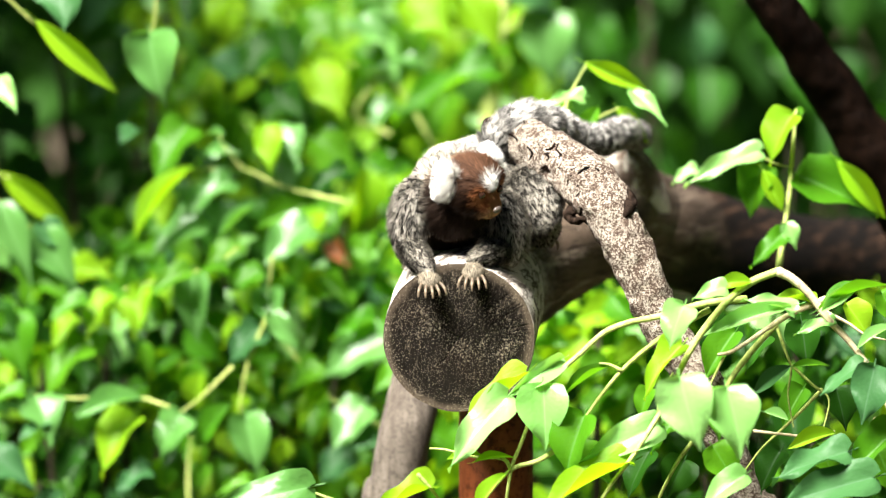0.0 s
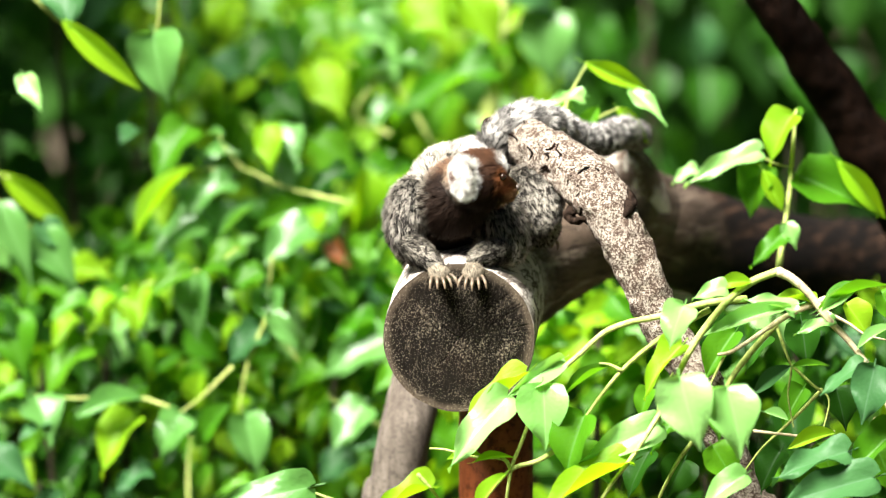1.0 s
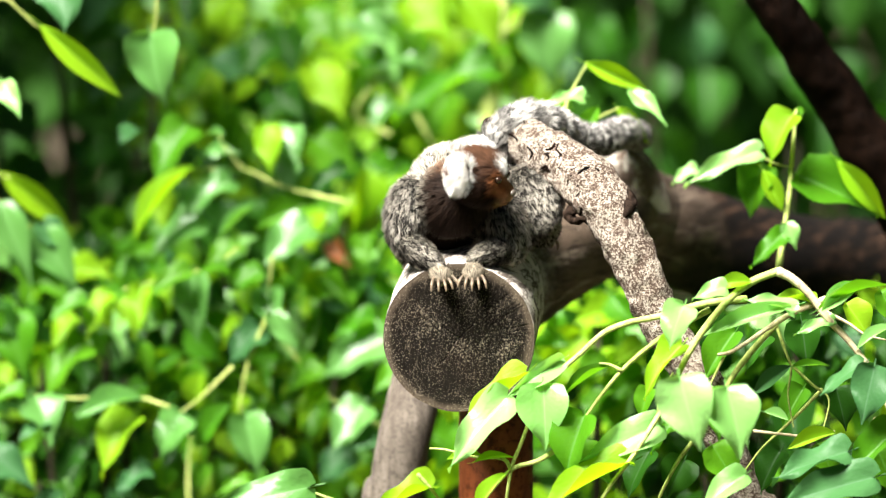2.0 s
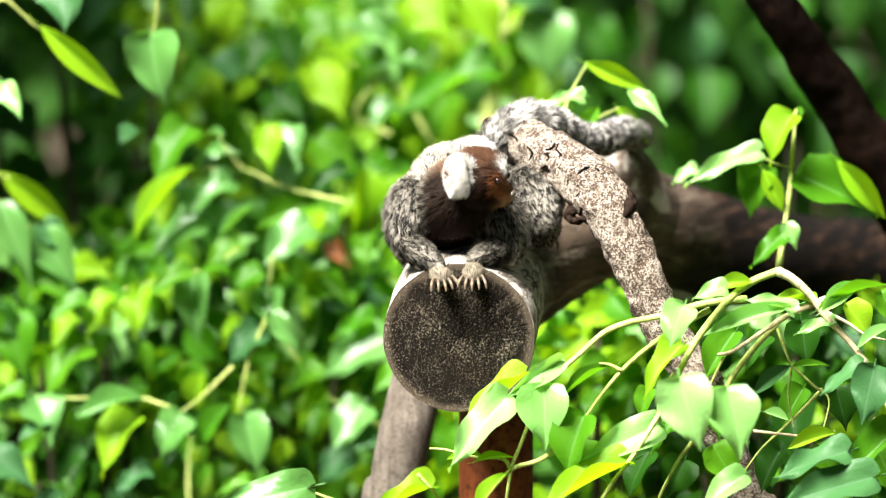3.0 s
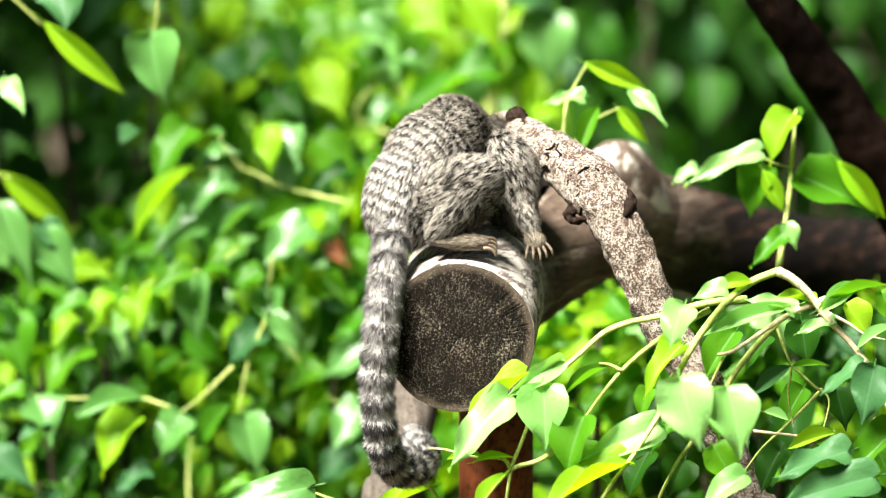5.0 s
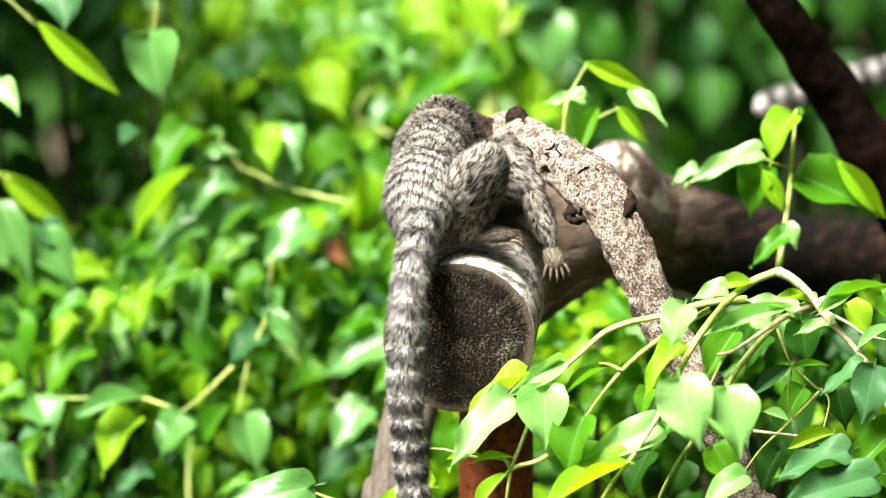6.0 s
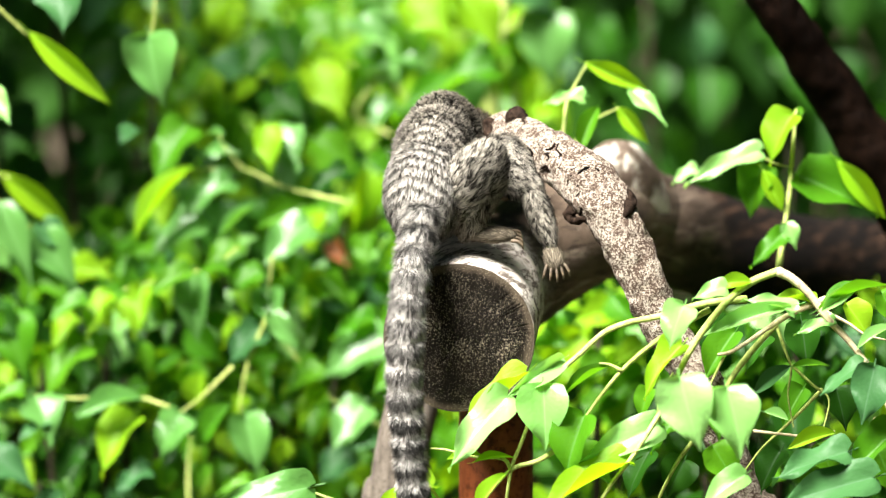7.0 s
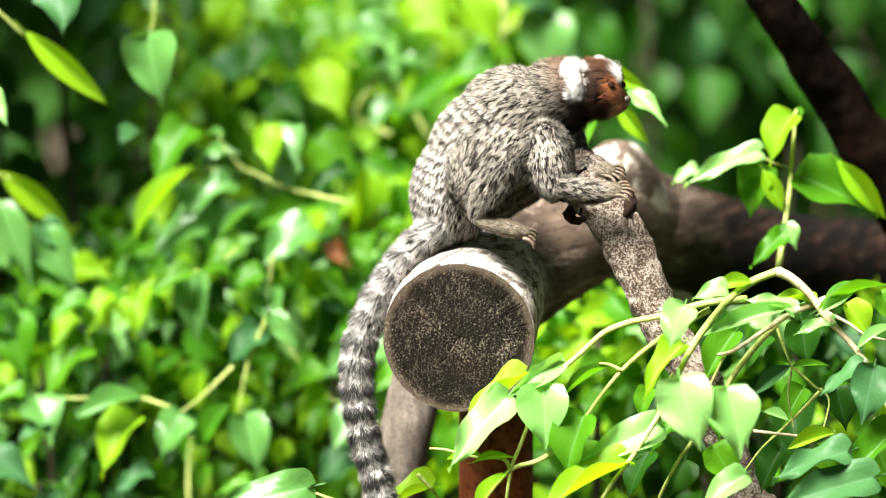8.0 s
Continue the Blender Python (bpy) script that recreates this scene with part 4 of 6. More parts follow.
plant = thing("dead_leaf", (-0.089, 3.52, 1.391), "withered orange leaf caught among the green twigs", "plant")
stem(plant, [(-0.089, 3.52, 1.391), (-0.091, 3.52, 1.386)], 0.0012)
leaf(plant, (-0.093, 3.52, 1.385), (-0.079, 3.505, 1.366), 0.017, 30, 1, withered)

plant = thing("broad_leaf_plant", (0.118, 4.586, 1.38), "large round blue-green leaf on a distant plant", "plant")
stem(plant, [(0.118, 4.586, 1.38), (0.116, 4.598, 1.435), (0.115, 4.606, 1.453)], 0.0043)
leaf(plant, (0.116, 4.61, 1.453), (0.114, 4.613, 1.526), 0.064, 0, 0, dull)
leaf(plant, (0.041, 4.585, 1.461), (0.059, 4.579, 1.528), 0.056, 0, 0, withered)


def leaf_cloud(name, centre, half, count, size, material, seed, lean=0.5, keep=None):
    """Many separate leaves in one mesh, spread through a rounded volume."""
    rnd = np.random.RandomState(seed)
    co, faces = [], []
    for k, (t, w) in enumerate(((0, 0.05), (0.12, 0.44), (0.35, 0.5), (0.68, 0.28), (1.0, 0.01))):
        for u in (-1, 0, 1):
            co.append((u * w, t, 0.3 * abs(u) * w - 0.25 * t * t))
        if k:
            a = 3 * k
            faces += [(a - 3, a - 2, a + 1, a), (a - 2, a - 1, a + 2, a + 1)]
    co = np.array(co)
    n = len(co)
    verts, polys = [], []
    for k in range(count):
        c = rnd.uniform(-1, 1, 3)
        while (c ** 4).sum() > 1:
            c = rnd.uniform(-1, 1, 3)
        at = Vector(centre) + Vector(c * np.array(half))
        if keep and not keep(at):
            continue
        turn = Euler((rnd.normal(-0.75, 0.45), rnd.normal(0, lean), rnd.uniform(0, 6.3))).to_matrix()
        s = size * rnd.uniform(0.6, 1.25)
        w = s * rnd.uniform(0.55, 0.85)
        m = np.array(turn) @ np.diag((w, s, s))
        verts.append(co @ m.T + np.array(at))
        polys.extend(tuple(v + (len(verts) - 1) * n for v in f) for f in faces)
    me = bpy.data.meshes.new(name)
    me.from_pydata(np.vstack(verts).tolist(), [], polys)
    me.polygons.foreach_set("use_smooth", [True] * len(polys))
    me.materials.append(material)
    return me


def shrub(base, centre, half, count, size, seed, tones, label):
    """A shrub: stems from the ground, and single leaves spread through its crown."""
    rnd = random.Random(seed)
    bush = thing("shrub", base, label, "shrub", "shrubs behind the log")
    tips = []
    for k in range(7):
        top = [centre[i] + rnd.uniform(-0.85, 0.85) * half[i] for i in range(3)]
        mid = [0.5 * (base[i] + top[i]) + rnd.uniform(-0.06, 0.06) for i in range(3)]
        rows = [(*base, 0.012), (*mid, 0.008), (*top, 0.003)]
        part("stem", tube(rows, 6, 6, 0.08, 30.0, True, base), TWIG, bush)
    for k in range(count):
        c = [rnd.uniform(-1, 1) for _ in range(3)]
        at = Vector([centre[i] + c[i] * half[i] for i in range(3)])
        down = Vector((rnd.gauss(0, 0.55), rnd.gauss(-0.25, 0.4), rnd.gauss(-0.75, 0.35))).normalized()
        s = size * rnd.uniform(0.65, 1.25)
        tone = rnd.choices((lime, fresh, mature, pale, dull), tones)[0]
        face = Vector((rnd.gauss(0, 0.35), rnd.gauss(-0.55, 0.35), 0.75))
        leaf(bush, at, at + down * s, s * rnd.uniform(0.55, 0.9), rnd.gauss(0, 20), rnd.choices((0, 1, 2), (5, 3, 2))[0], tone, face)
    return bush


# leaf mixes also carry light and shade: dark tones for dim shrubs, lime for bright
shrub((-0.333, 3.809, 0.0), (-0.333, 3.709, 1.26), (0.13, 0.16, 0.13), 250, 0.04, 1, (3, 6, 8, 2, 2), "dense shrub with mixed bright and dark green heart-shaped leaves")
shrub((-0.184, 3.851, 0.0), (-0.184, 3.751, 1.275), (0.111, 0.17, 0.142), 250, 0.04, 2, (4, 7, 6, 2, 1), "dense shrub with many bright yellow-green leaves")
shrub((-0.053, 3.893, 0.0), (-0.053, 3.793, 1.29), (0.102, 0.17, 0.154), 230, 0.04, 3, (5, 7, 5, 2, 1), "leafy shrub behind the cut log")
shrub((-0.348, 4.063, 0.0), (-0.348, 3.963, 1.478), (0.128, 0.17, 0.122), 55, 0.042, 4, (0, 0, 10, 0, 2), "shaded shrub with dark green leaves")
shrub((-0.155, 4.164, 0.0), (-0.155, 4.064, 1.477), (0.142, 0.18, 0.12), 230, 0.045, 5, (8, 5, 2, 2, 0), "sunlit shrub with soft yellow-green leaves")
shrub((0.101, 3.567, 0.0), (0.101, 3.467, 1.254), (0.113, 0.12, 0.103), 220, 0.04, 6, (8, 7, 3, 2, 0), "low shrub with fresh green leaves under the branches")
shrub((0.273, 3.487, 0.0), (0.273, 3.387, 1.256), (0.11, 0.14, 0.101), 240, 0.04, 7, (2, 5, 9, 1, 3), "tangled low shrub with green leaves beside the trunk")
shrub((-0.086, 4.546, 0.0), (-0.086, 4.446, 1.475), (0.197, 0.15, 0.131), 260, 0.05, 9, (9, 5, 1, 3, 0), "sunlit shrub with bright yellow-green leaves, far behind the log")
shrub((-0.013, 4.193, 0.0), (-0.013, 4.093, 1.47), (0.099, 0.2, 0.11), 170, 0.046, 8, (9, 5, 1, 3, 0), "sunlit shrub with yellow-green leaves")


shrub((-0.30, 3.62, 0.0), (-0.275, 3.545, 1.265), (0.125, 0.06, 0.105), 210, 0.031, 11, (4, 8, 6, 2, 2), "dense twiggy shrub with small pointed green leaves")
shrub((-0.09, 3.64, 0.0), (-0.085, 3.565, 1.285), (0.085, 0.06, 0.105), 150, 0.031, 12, (5, 8, 4, 3, 1), "twiggy shrub with small bright leaves beside the log")
# only dark leaf tones here, in place of shade
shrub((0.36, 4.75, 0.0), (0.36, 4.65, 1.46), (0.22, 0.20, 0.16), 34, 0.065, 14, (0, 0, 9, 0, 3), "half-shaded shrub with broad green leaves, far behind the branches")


def tree(x, y, height, crown, seed, label, low=0.13, leaves=2600, size=0.13):
    """A tree: bent trunk, limbs and a crown of many leaves."""
    rnd = random.Random(seed)
    top = (x + rnd.uniform(-0.4, 0.4), y + rnd.uniform(-0.4, 0.4), height)
    it = thing("tree", (x, y, 0), label, "tree", "trees round the clearing")
    part("trunk", tube([(x, y, -0.05, 0.16), (x + rnd.uniform(-0.15, 0.15), y, height * 0.4, 0.12), (*top, 0.05)], 14, 8, 0.1, 4.0, True, it.location), DARK_BARK, it)
    for k in range(5):
        a = rnd.uniform(0, 6.3)
        z = height * rnd.uniform(0.3, 0.8)
        part("limb", tube([(x, y, z, 0.05), (x + 0.5 * math.cos(a), y + 0.5 * math.sin(a), z + 0.3, 0.035), (x + crown * math.cos(a), y + crown * math.sin(a), z + 0.5, 0.01)], 8, 6, 0.1, 6.0, True, it.location), DARK_BARK, it)
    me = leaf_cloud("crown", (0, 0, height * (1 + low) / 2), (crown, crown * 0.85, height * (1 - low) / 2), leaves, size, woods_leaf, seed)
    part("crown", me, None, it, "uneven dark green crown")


for k in range(10):
    turn = 2 * math.pi * (k + 1) / 12 + 0.2
    tree(6.8 * math.sin(turn), 1.2 + 6.8 * math.cos(turn), 3.6 + 0.5 * (k % 3), 1.9, 100 + k, "leafy forest tree with a dark bent trunk")
# high crowns out of view, added to shade the woods behind the shrubs
tree(1.5, 7.0, 5.4, 2.3, 121, "tall forest tree with a broad shading crown", 0.50, 4200, 0.17)
tree(-1.5, 7.0, 5.0, 2.2, 122, "tall forest tree with a broad shading crown", 0.50, 4200, 0.17)
tree(0.1, 7.6, 5.6, 2.4, 123, "tall forest tree with a broad shading crown", 0.40, 4200, 0.17)

# undergrowth is dark by leaf colour, which stands in for shade
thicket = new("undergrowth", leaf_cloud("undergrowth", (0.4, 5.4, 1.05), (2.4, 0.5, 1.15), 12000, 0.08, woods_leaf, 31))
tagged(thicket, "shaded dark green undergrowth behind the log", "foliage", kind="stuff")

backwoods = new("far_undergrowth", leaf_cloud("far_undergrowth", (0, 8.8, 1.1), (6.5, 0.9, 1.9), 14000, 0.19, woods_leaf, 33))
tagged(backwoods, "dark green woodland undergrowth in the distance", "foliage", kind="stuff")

# an unseen tree, its limb added over the shrubs to keep the far corner in shade
shade_tree = thing("tree", (-1.7, 4.3, 0), "forest tree with a leafy limb overhanging the shrubs", "tree", "trees round the clearing")
part("trunk", tube([(-1.7, 4.3, -0.05, 0.12), (-1.75, 4.35, 1.6, 0.10), (-1.6, 4.4, 3.4, 0.05)], 14, 8, 0.1, 4.0, True, shade_tree.location), DARK_BARK, shade_tree)
part("limb", tube([(-1.73, 4.33, 1.9, 0.05), (-1.30, 3.90, 2.38, 0.035), (-0.92, 3.48, 2.46, 0.012)], 10, 8, 0.1, 6.0, True, shade_tree.location), DARK_BARK, shade_tree)
part("crown", leaf_cloud("crown", (0.79, -0.86, 2.42), (0.38, 0.32, 0.22), 8500, 0.09, woods_leaf, 41), None, shade_tree, "hanging leaves of the limb")


# ---- the marmosets ----
def hair(rnd, p, n, flow, length, width, lift):
    """Roots, normals and directions of hairs -> corners of slim tapered blades."""
    k = len(p)
    t = flow - n * (flow * n).sum(1, keepdims=True)
    t /= np.linalg.norm(t, axis=1, keepdims=True) + 1e-9
    a = lift + rnd.normal(0, 0.10, (k, 1))
    d = n * np.sin(a) + t * np.cos(a) + rnd.normal(0, 0.09, (k, 3))
    d /= np.linalg.norm(d, axis=1, keepdims=True)
    side = np.cross(d, n) + rnd.normal(0, 0.25, (k, 3))
    side /= np.linalg.norm(side, axis=1, keepdims=True)
    length = length * rnd.uniform(0.65, 1.2, (k, 1))
    w = width * rnd.uniform(0.7, 1.3, (k, 1)) / 2
    root = p - n * 0.0008
    tip = root + d * length - n * length * 0.10
    return np.stack([root - side * w, root + side * w, tip + side * w * 0.2, tip - side * w * 0.2], 1)


def fur_mesh(name, radii, count, length, colour, seed, width=0.00055, lift=0.42, taper=0.0, bare=None, flow=(0, -1, 0), shape=None, fine=(10, 16)):
    """A rounded body piece along y, covered with hairs. colour(points, normals, rnd) gives root and tip; shape(unit vectors) a
    sculpted form in place of the ellipsoid; length and flow may be functions of the points."""
    rnd = np.random.RandomState(seed)
    rad = np.array(radii)

    def surface(u):
        p = u * rad
        if taper:
            p = p * np.column_stack([1 + taper * u[:, 1], np.ones(len(u)), 1 + taper * u[:, 1]])
        if shape:
            p = shape(u, p)
        n = u / rad
        n = n / np.linalg.norm(n, axis=1, keepdims=True)
        return p, n

    u = rnd.normal(0, 1, (count, 3))
    u /= np.linalg.norm(u, axis=1, keepdims=True)
    if bare:
        u = u[~bare(u * rad)]
        count = len(u)
    p, n = surface(u)
    lock = clumps(p, np.random.RandomState(seed + 500))[:, None]
    swerve = clumps(p, np.random.RandomState(seed + 700))[:, None]
    lean = (flow(p) if callable(flow) else np.array(flow, float)) + (swerve - 0.5) * np.array((0.6, 0.0, 0.6))
    h = hair(rnd, p, n, lean, length(p) if callable(length) else length, width, lift + 0.5 * (lock - 0.5))
    root, tip = colour(p, n, rnd)
    shade = rnd.uniform(0.72, 1.28, (count, 1))
    hair_colour = np.stack([root, root, tip, tip], 1) * shade[:, None, :]
    rows, cols = fine
    cu = []
    for i in range(rows + 1):
        a = math.pi * i / rows
        for j in range(cols):
            b = 2 * math.pi * j / cols
            cu.append((math.sin(a) * math.cos(b), math.cos(a), math.sin(a) * math.sin(b)))
    cu = np.array(cu)
    cp, cn = surface(cu)
    cp = cp * 0.97
    cr, ct = colour(cp, cn, rnd)
    faces = []
    for i in range(rows):
        for j in range(cols):
            a, b = i * cols + j, i * cols + (j + 1) % cols
            faces.append((a, b, b + cols, a + cols))
    m = len(cp)
    k = np.arange(count) * 4 + m
    quads = np.column_stack([k, k + 1, k + 2, k + 3]).tolist()
    verts = np.vstack([cp, h.reshape(-1, 3)])
    normals = np.vstack([cn, np.repeat(n, 4, 0) + rnd.normal(0, 0.25, (count * 4, 3))])
    normals /= np.linalg.norm(normals, axis=1, keepdims=True)
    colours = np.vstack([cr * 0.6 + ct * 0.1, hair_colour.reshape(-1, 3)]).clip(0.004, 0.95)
    me = bpy.data.meshes.new(name)
    me.from_pydata(verts.tolist(), [], faces + quads)
    me.polygons.foreach_set("use_smooth", [True] * len(me.polygons))
    layer = me.color_attributes.new("coat", "FLOAT_COLOR", "POINT")
    layer.data.foreach_set("color", np.column_stack([colours, np.ones(len(colours))]).ravel())
    me.normals_split_custom_set_from_vertices(normals.tolist())
    me.materials.append(COAT)
    return me


def clumps(p, rnd):
    """A random value for each small lock of hair, longer than wide."""
    cell = np.floor(p / np.array((0.0013, 0.0032, 0.0013))).astype(int) + 64
    table = rnd.uniform(0, 1, 4099)
    return table[(cell[:, 0] * 73 + cell[:, 1] * 997 + cell[:, 2] * 3571) % 4099]


def grey_coat(start, step=0.0080, bands=1.0, dark_front=False, warm=0.0, mane=0.0, tone=1.0):
    """Grizzled fur, each lock pale-tipped or nearly black, with broken dark cross bands on the back; start: metres along the spine."""

    def colour(p, n, rnd):
        k = len(p)
        lock = clumps(p, rnd)
        s = start + p[:, 1] + 0.0005 * rnd.normal(0, 1, k) + 0.0016 * (lock - 0.5) + 0.005 * np.abs(n[:, 0])
        band = 0.5 + 0.5 * np.sin(2 * math.pi * s / step)
        back = np.clip(n[:, 2] * 1.2 + 0.65, 0, 1)
        dark = np.clip((band - 0.66) * 5.5, 0, 1) * back * bands
        speck = 0.28 * rnd.uniform(0, 1, k) + 0.72 * lock
        flank = 1 - np.clip(n[:, 2] * 1.1 + 0.35, 0, 1) * bands
        pale = 1 / (1 + np.exp(-(speck - 0.20 - 0.29 * flank) / 0.05))
        value = (0.026 + (0.50 + 0.44 * speck) * pale) * tone
        value = value * (1 - 0.90 * dark)
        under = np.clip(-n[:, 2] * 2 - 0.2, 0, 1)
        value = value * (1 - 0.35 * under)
        tint = np.array((1.0, 0.935 - 0.035 * warm, 0.84 - 0.13 * warm))
        tip = value[:, None] * tint
        if dark_front:
            front = np.clip(-n[:, 2] * 1.8 + n[:, 1] * 1.2 - 0.25 - 1.1 * np.abs(n[:, 0]), 0, 1)[:, None]
            if mane:
                front = np.clip(front[:, 0] + p[:, 1] / 0.018 + 0.35 - 1.1 * np.clip(n[:, 2], 0, 1), 0, 1)[:, None]
            tip = tip * (1 - front) + np.array((0.022, 0.013, 0.009)) * front
        if mane:
            fore = (mane * np.clip(p[:, 1] / 0.02 + 0.3, 0, 1) * np.clip(n[:, 2] * 2, 0, 1) * (speck > 0.25))[:, None]
            tip = tip * (1 - fore) + np.array((0.26, 0.14, 0.08)) * fore
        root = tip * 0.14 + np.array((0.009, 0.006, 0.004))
        return root, tip

    return colour


def ring_coat(wide, strong):
    """One dark ring, wide metres across, on a pale grizzled piece of the tail; strong: 0 near the root to 1 at the end."""

    def colour(p, n, rnd):
        lock = clumps(p, rnd)
        s = p[:, 1] + 0.0013 * rnd.normal(0, 1, len(p)) + 0.0042 * (lock - 0.5)
        dark = (0.55 + 0.45 * strong) / (1 + np.exp(-(wide / 2 - np.abs(s + 0.003)) / 0.0008))
        pale = 0.66 + 0.25 * rnd.uniform(0, 1, len(p))
        pale = np.where(lock < 0.38 - 0.16 * strong, pale * 0.20, pale)
        v = pale * (1 - dark) + 0.022 * dark
        tip = v[:, None] * np.array((1.0, 0.95, 0.88))
        return tip * 0.40, tip

    return colour


def towards(u, at):
    """Angle of each unit vector from a direction."""
    at = np.array(at) / np.linalg.norm(at)
    return np.arccos(np.clip(u @ at, -1, 1))


def head_form(u, p):
    """A marmoset's head: round skull, short blunt muzzle, eye sockets, brow and flat cheeks."""
    grow = 0.0056 * np.exp(-(towards(u, (0, 0.88, -0.46)) / 0.42) ** 4)
    grow += 0.0014 * np.exp(-(towards(u, (0, 0.80, 0.55)) / 0.30) ** 2)
    grow -= 0.0016 * np.exp(-(towards(u, (0, 0.97, 0.10)) / 0.20) ** 2)
    for side in (-1, 1):
        grow -= 0.0024 * np.exp(-(towards(u, (side * 0.40, 0.88, 0.14)) / 0.20) ** 2)
        grow += 0.0008 * np.exp(-(towards(u, (side * 0.42, 0.80, 0.42)) / 0.20) ** 2)
        grow -= 0.0010 * np.exp(-(towards(u, (side * 0.75, 0.60, -0.30)) / 0.35) ** 2)
    return p + u * grow[:, None]


def head_coat(p, n, rnd):
    """Brown crown, nearly black cheeks, orange-brown bare-looking face, white blaze and grizzled nape."""
    u = p / np.linalg.norm(p, axis=1, keepdims=True)
    near = lambda at, wide: np.exp(-(towards(u, at) / wide) ** 4)[:, None]
    lock = clumps(p, rnd)[:, None]
    tip = np.tile(np.array((0.026, 0.014, 0.009)), (len(p), 1))

    def lay(weight, colour):
        nonlocal tip
        tip = tip * (1 - weight) + np.array(colour) * weight

    lay(np.clip(u[:, 2:] * 1.5 - 0.25, 0, 1) * (0.45 + 0.55 * lock), (0.115, 0.055, 0.030))
    lay(np.clip(-u[:, 1:2] * 1.8 - 0.55, 0, 1), np.array((0.50, 0.34, 0.22)) * (0.25 + lock))
    lay(np.clip(0.55 - u[:, 2:] * 1.6 - u[:, 1:2] * 0.3, 0, 1) * np.clip(-u[:, 1:2] * 1.8 - 0.5, 0, 1), np.array((0.42, 0.37, 0.31)) * (lock > 0.4) + 0.03)
    for side in (-1, 1):
        lay(0.9 * near((side * 0.36, 0.90, 0.08), 0.30), (0.62, 0.23, 0.085))
        lay(0.75 * near((side * 0.46, 0.87, -0.22), 0.24), (0.52, 0.20, 0.09))
    lay(near((0, 0.97, -0.05), 0.24), (0.56, 0.25, 0.12))
    lay(near((0, 0.88, -0.48), 0.32), (0.66, 0.38, 0.21))
    lay(near((0, 0.80, -0.66), 0.18), (0.58, 0.32, 0.16))
    lay(near((0, 0.86, 0.44), 0.24), (0.90, 0.87, 0.80))
    lay(np.clip(-u[:, 2:] * 2.4 - 1.35, 0, 1) * np.clip(1.1 - u[:, 1:2] * 1.1, 0, 1), (0.016, 0.009, 0.006))
    return tip * 0.55, tip * rnd.uniform(0.7, 1.3, (len(p), 1))


def head_hair_length(p):
    """Hair is a few millimetres long on the crown, and only a velvet on the face."""
    u = p / np.linalg.norm(p, axis=1, keepdims=True)
    bare = np.clip((0.80 - towards(u, (0, 0.98, -0.12))) / 0.22, 0, 1)
    return (0.0068 * (1 - bare) + 0.0009 * bare)[:, None]


def tuft_flow(side):
    """Tuft hairs fan out from the ear's front edge: up, back and down over the cheek."""

    def flow(p):
        d = p - np.array((0.0, 0.0040, 0.0030))
        d[:, 0] = side * 0.004
        return d / np.linalg.norm(d, axis=1, keepdims=True) + np.array((side * 0.10, -0.50, -0.50))

    return flow


def white_coat(p, n, rnd):
    v = rnd.uniform(0.72, 0.95, (len(p), 1))
    return v * np.array((0.92, 0.88, 0.80)), v * np.array((1, 0.98, 0.93))


def tan_coat(p, n, rnd):
    v = rnd.uniform(0.10, 0.36, (len(p), 1))
    return v * np.array((0.5, 0.4, 0.28)), v * np.array((1, 0.86, 0.64))


def smooth_ball(radii, at=(0, 0, 0), u=14, v=9):
    bm = bmesh.new()
    bmesh.ops.create_uvsphere(bm, u_segments=u, v_segments=v, radius=1)
    for vert in bm.verts:
        vert.co = Vector([vert.co[i] * radii[i] + at[i] for i in range(3)])
    for f in bm.faces:
        f.smooth = True
    return bm


def digit_mesh(long, thick, bend):
    rows = [(0, 0, 0, thick), (0, long * 0.4, bend * 0.6, thick * 0.95), (0, long * 0.75, bend * 0.35, thick * 0.85), (0, long, -bend * 0.7, thick * 0.6)]
    return tube(rows, 7, 3)


DIGIT_FORE, DIGIT_HIND = digit_mesh(0.0112, 0.00125, 0.0028), digit_mesh(0.0100, 0.0014, 0.0026)


def mesh_from(bm, name, material):
    me = bpy.data.meshes.new(name)
    bm.to_mesh(me)
    bm.free()
    me.materials.append(material)
    return me


DIGIT_FORE, DIGIT_HIND = mesh_from(DIGIT_FORE, "digit", DIGIT_SKIN), mesh_from(DIGIT_HIND, "digit", DIGIT_SKIN)

TAIL_PIECES, TAIL_STEP = 18, 0.0164


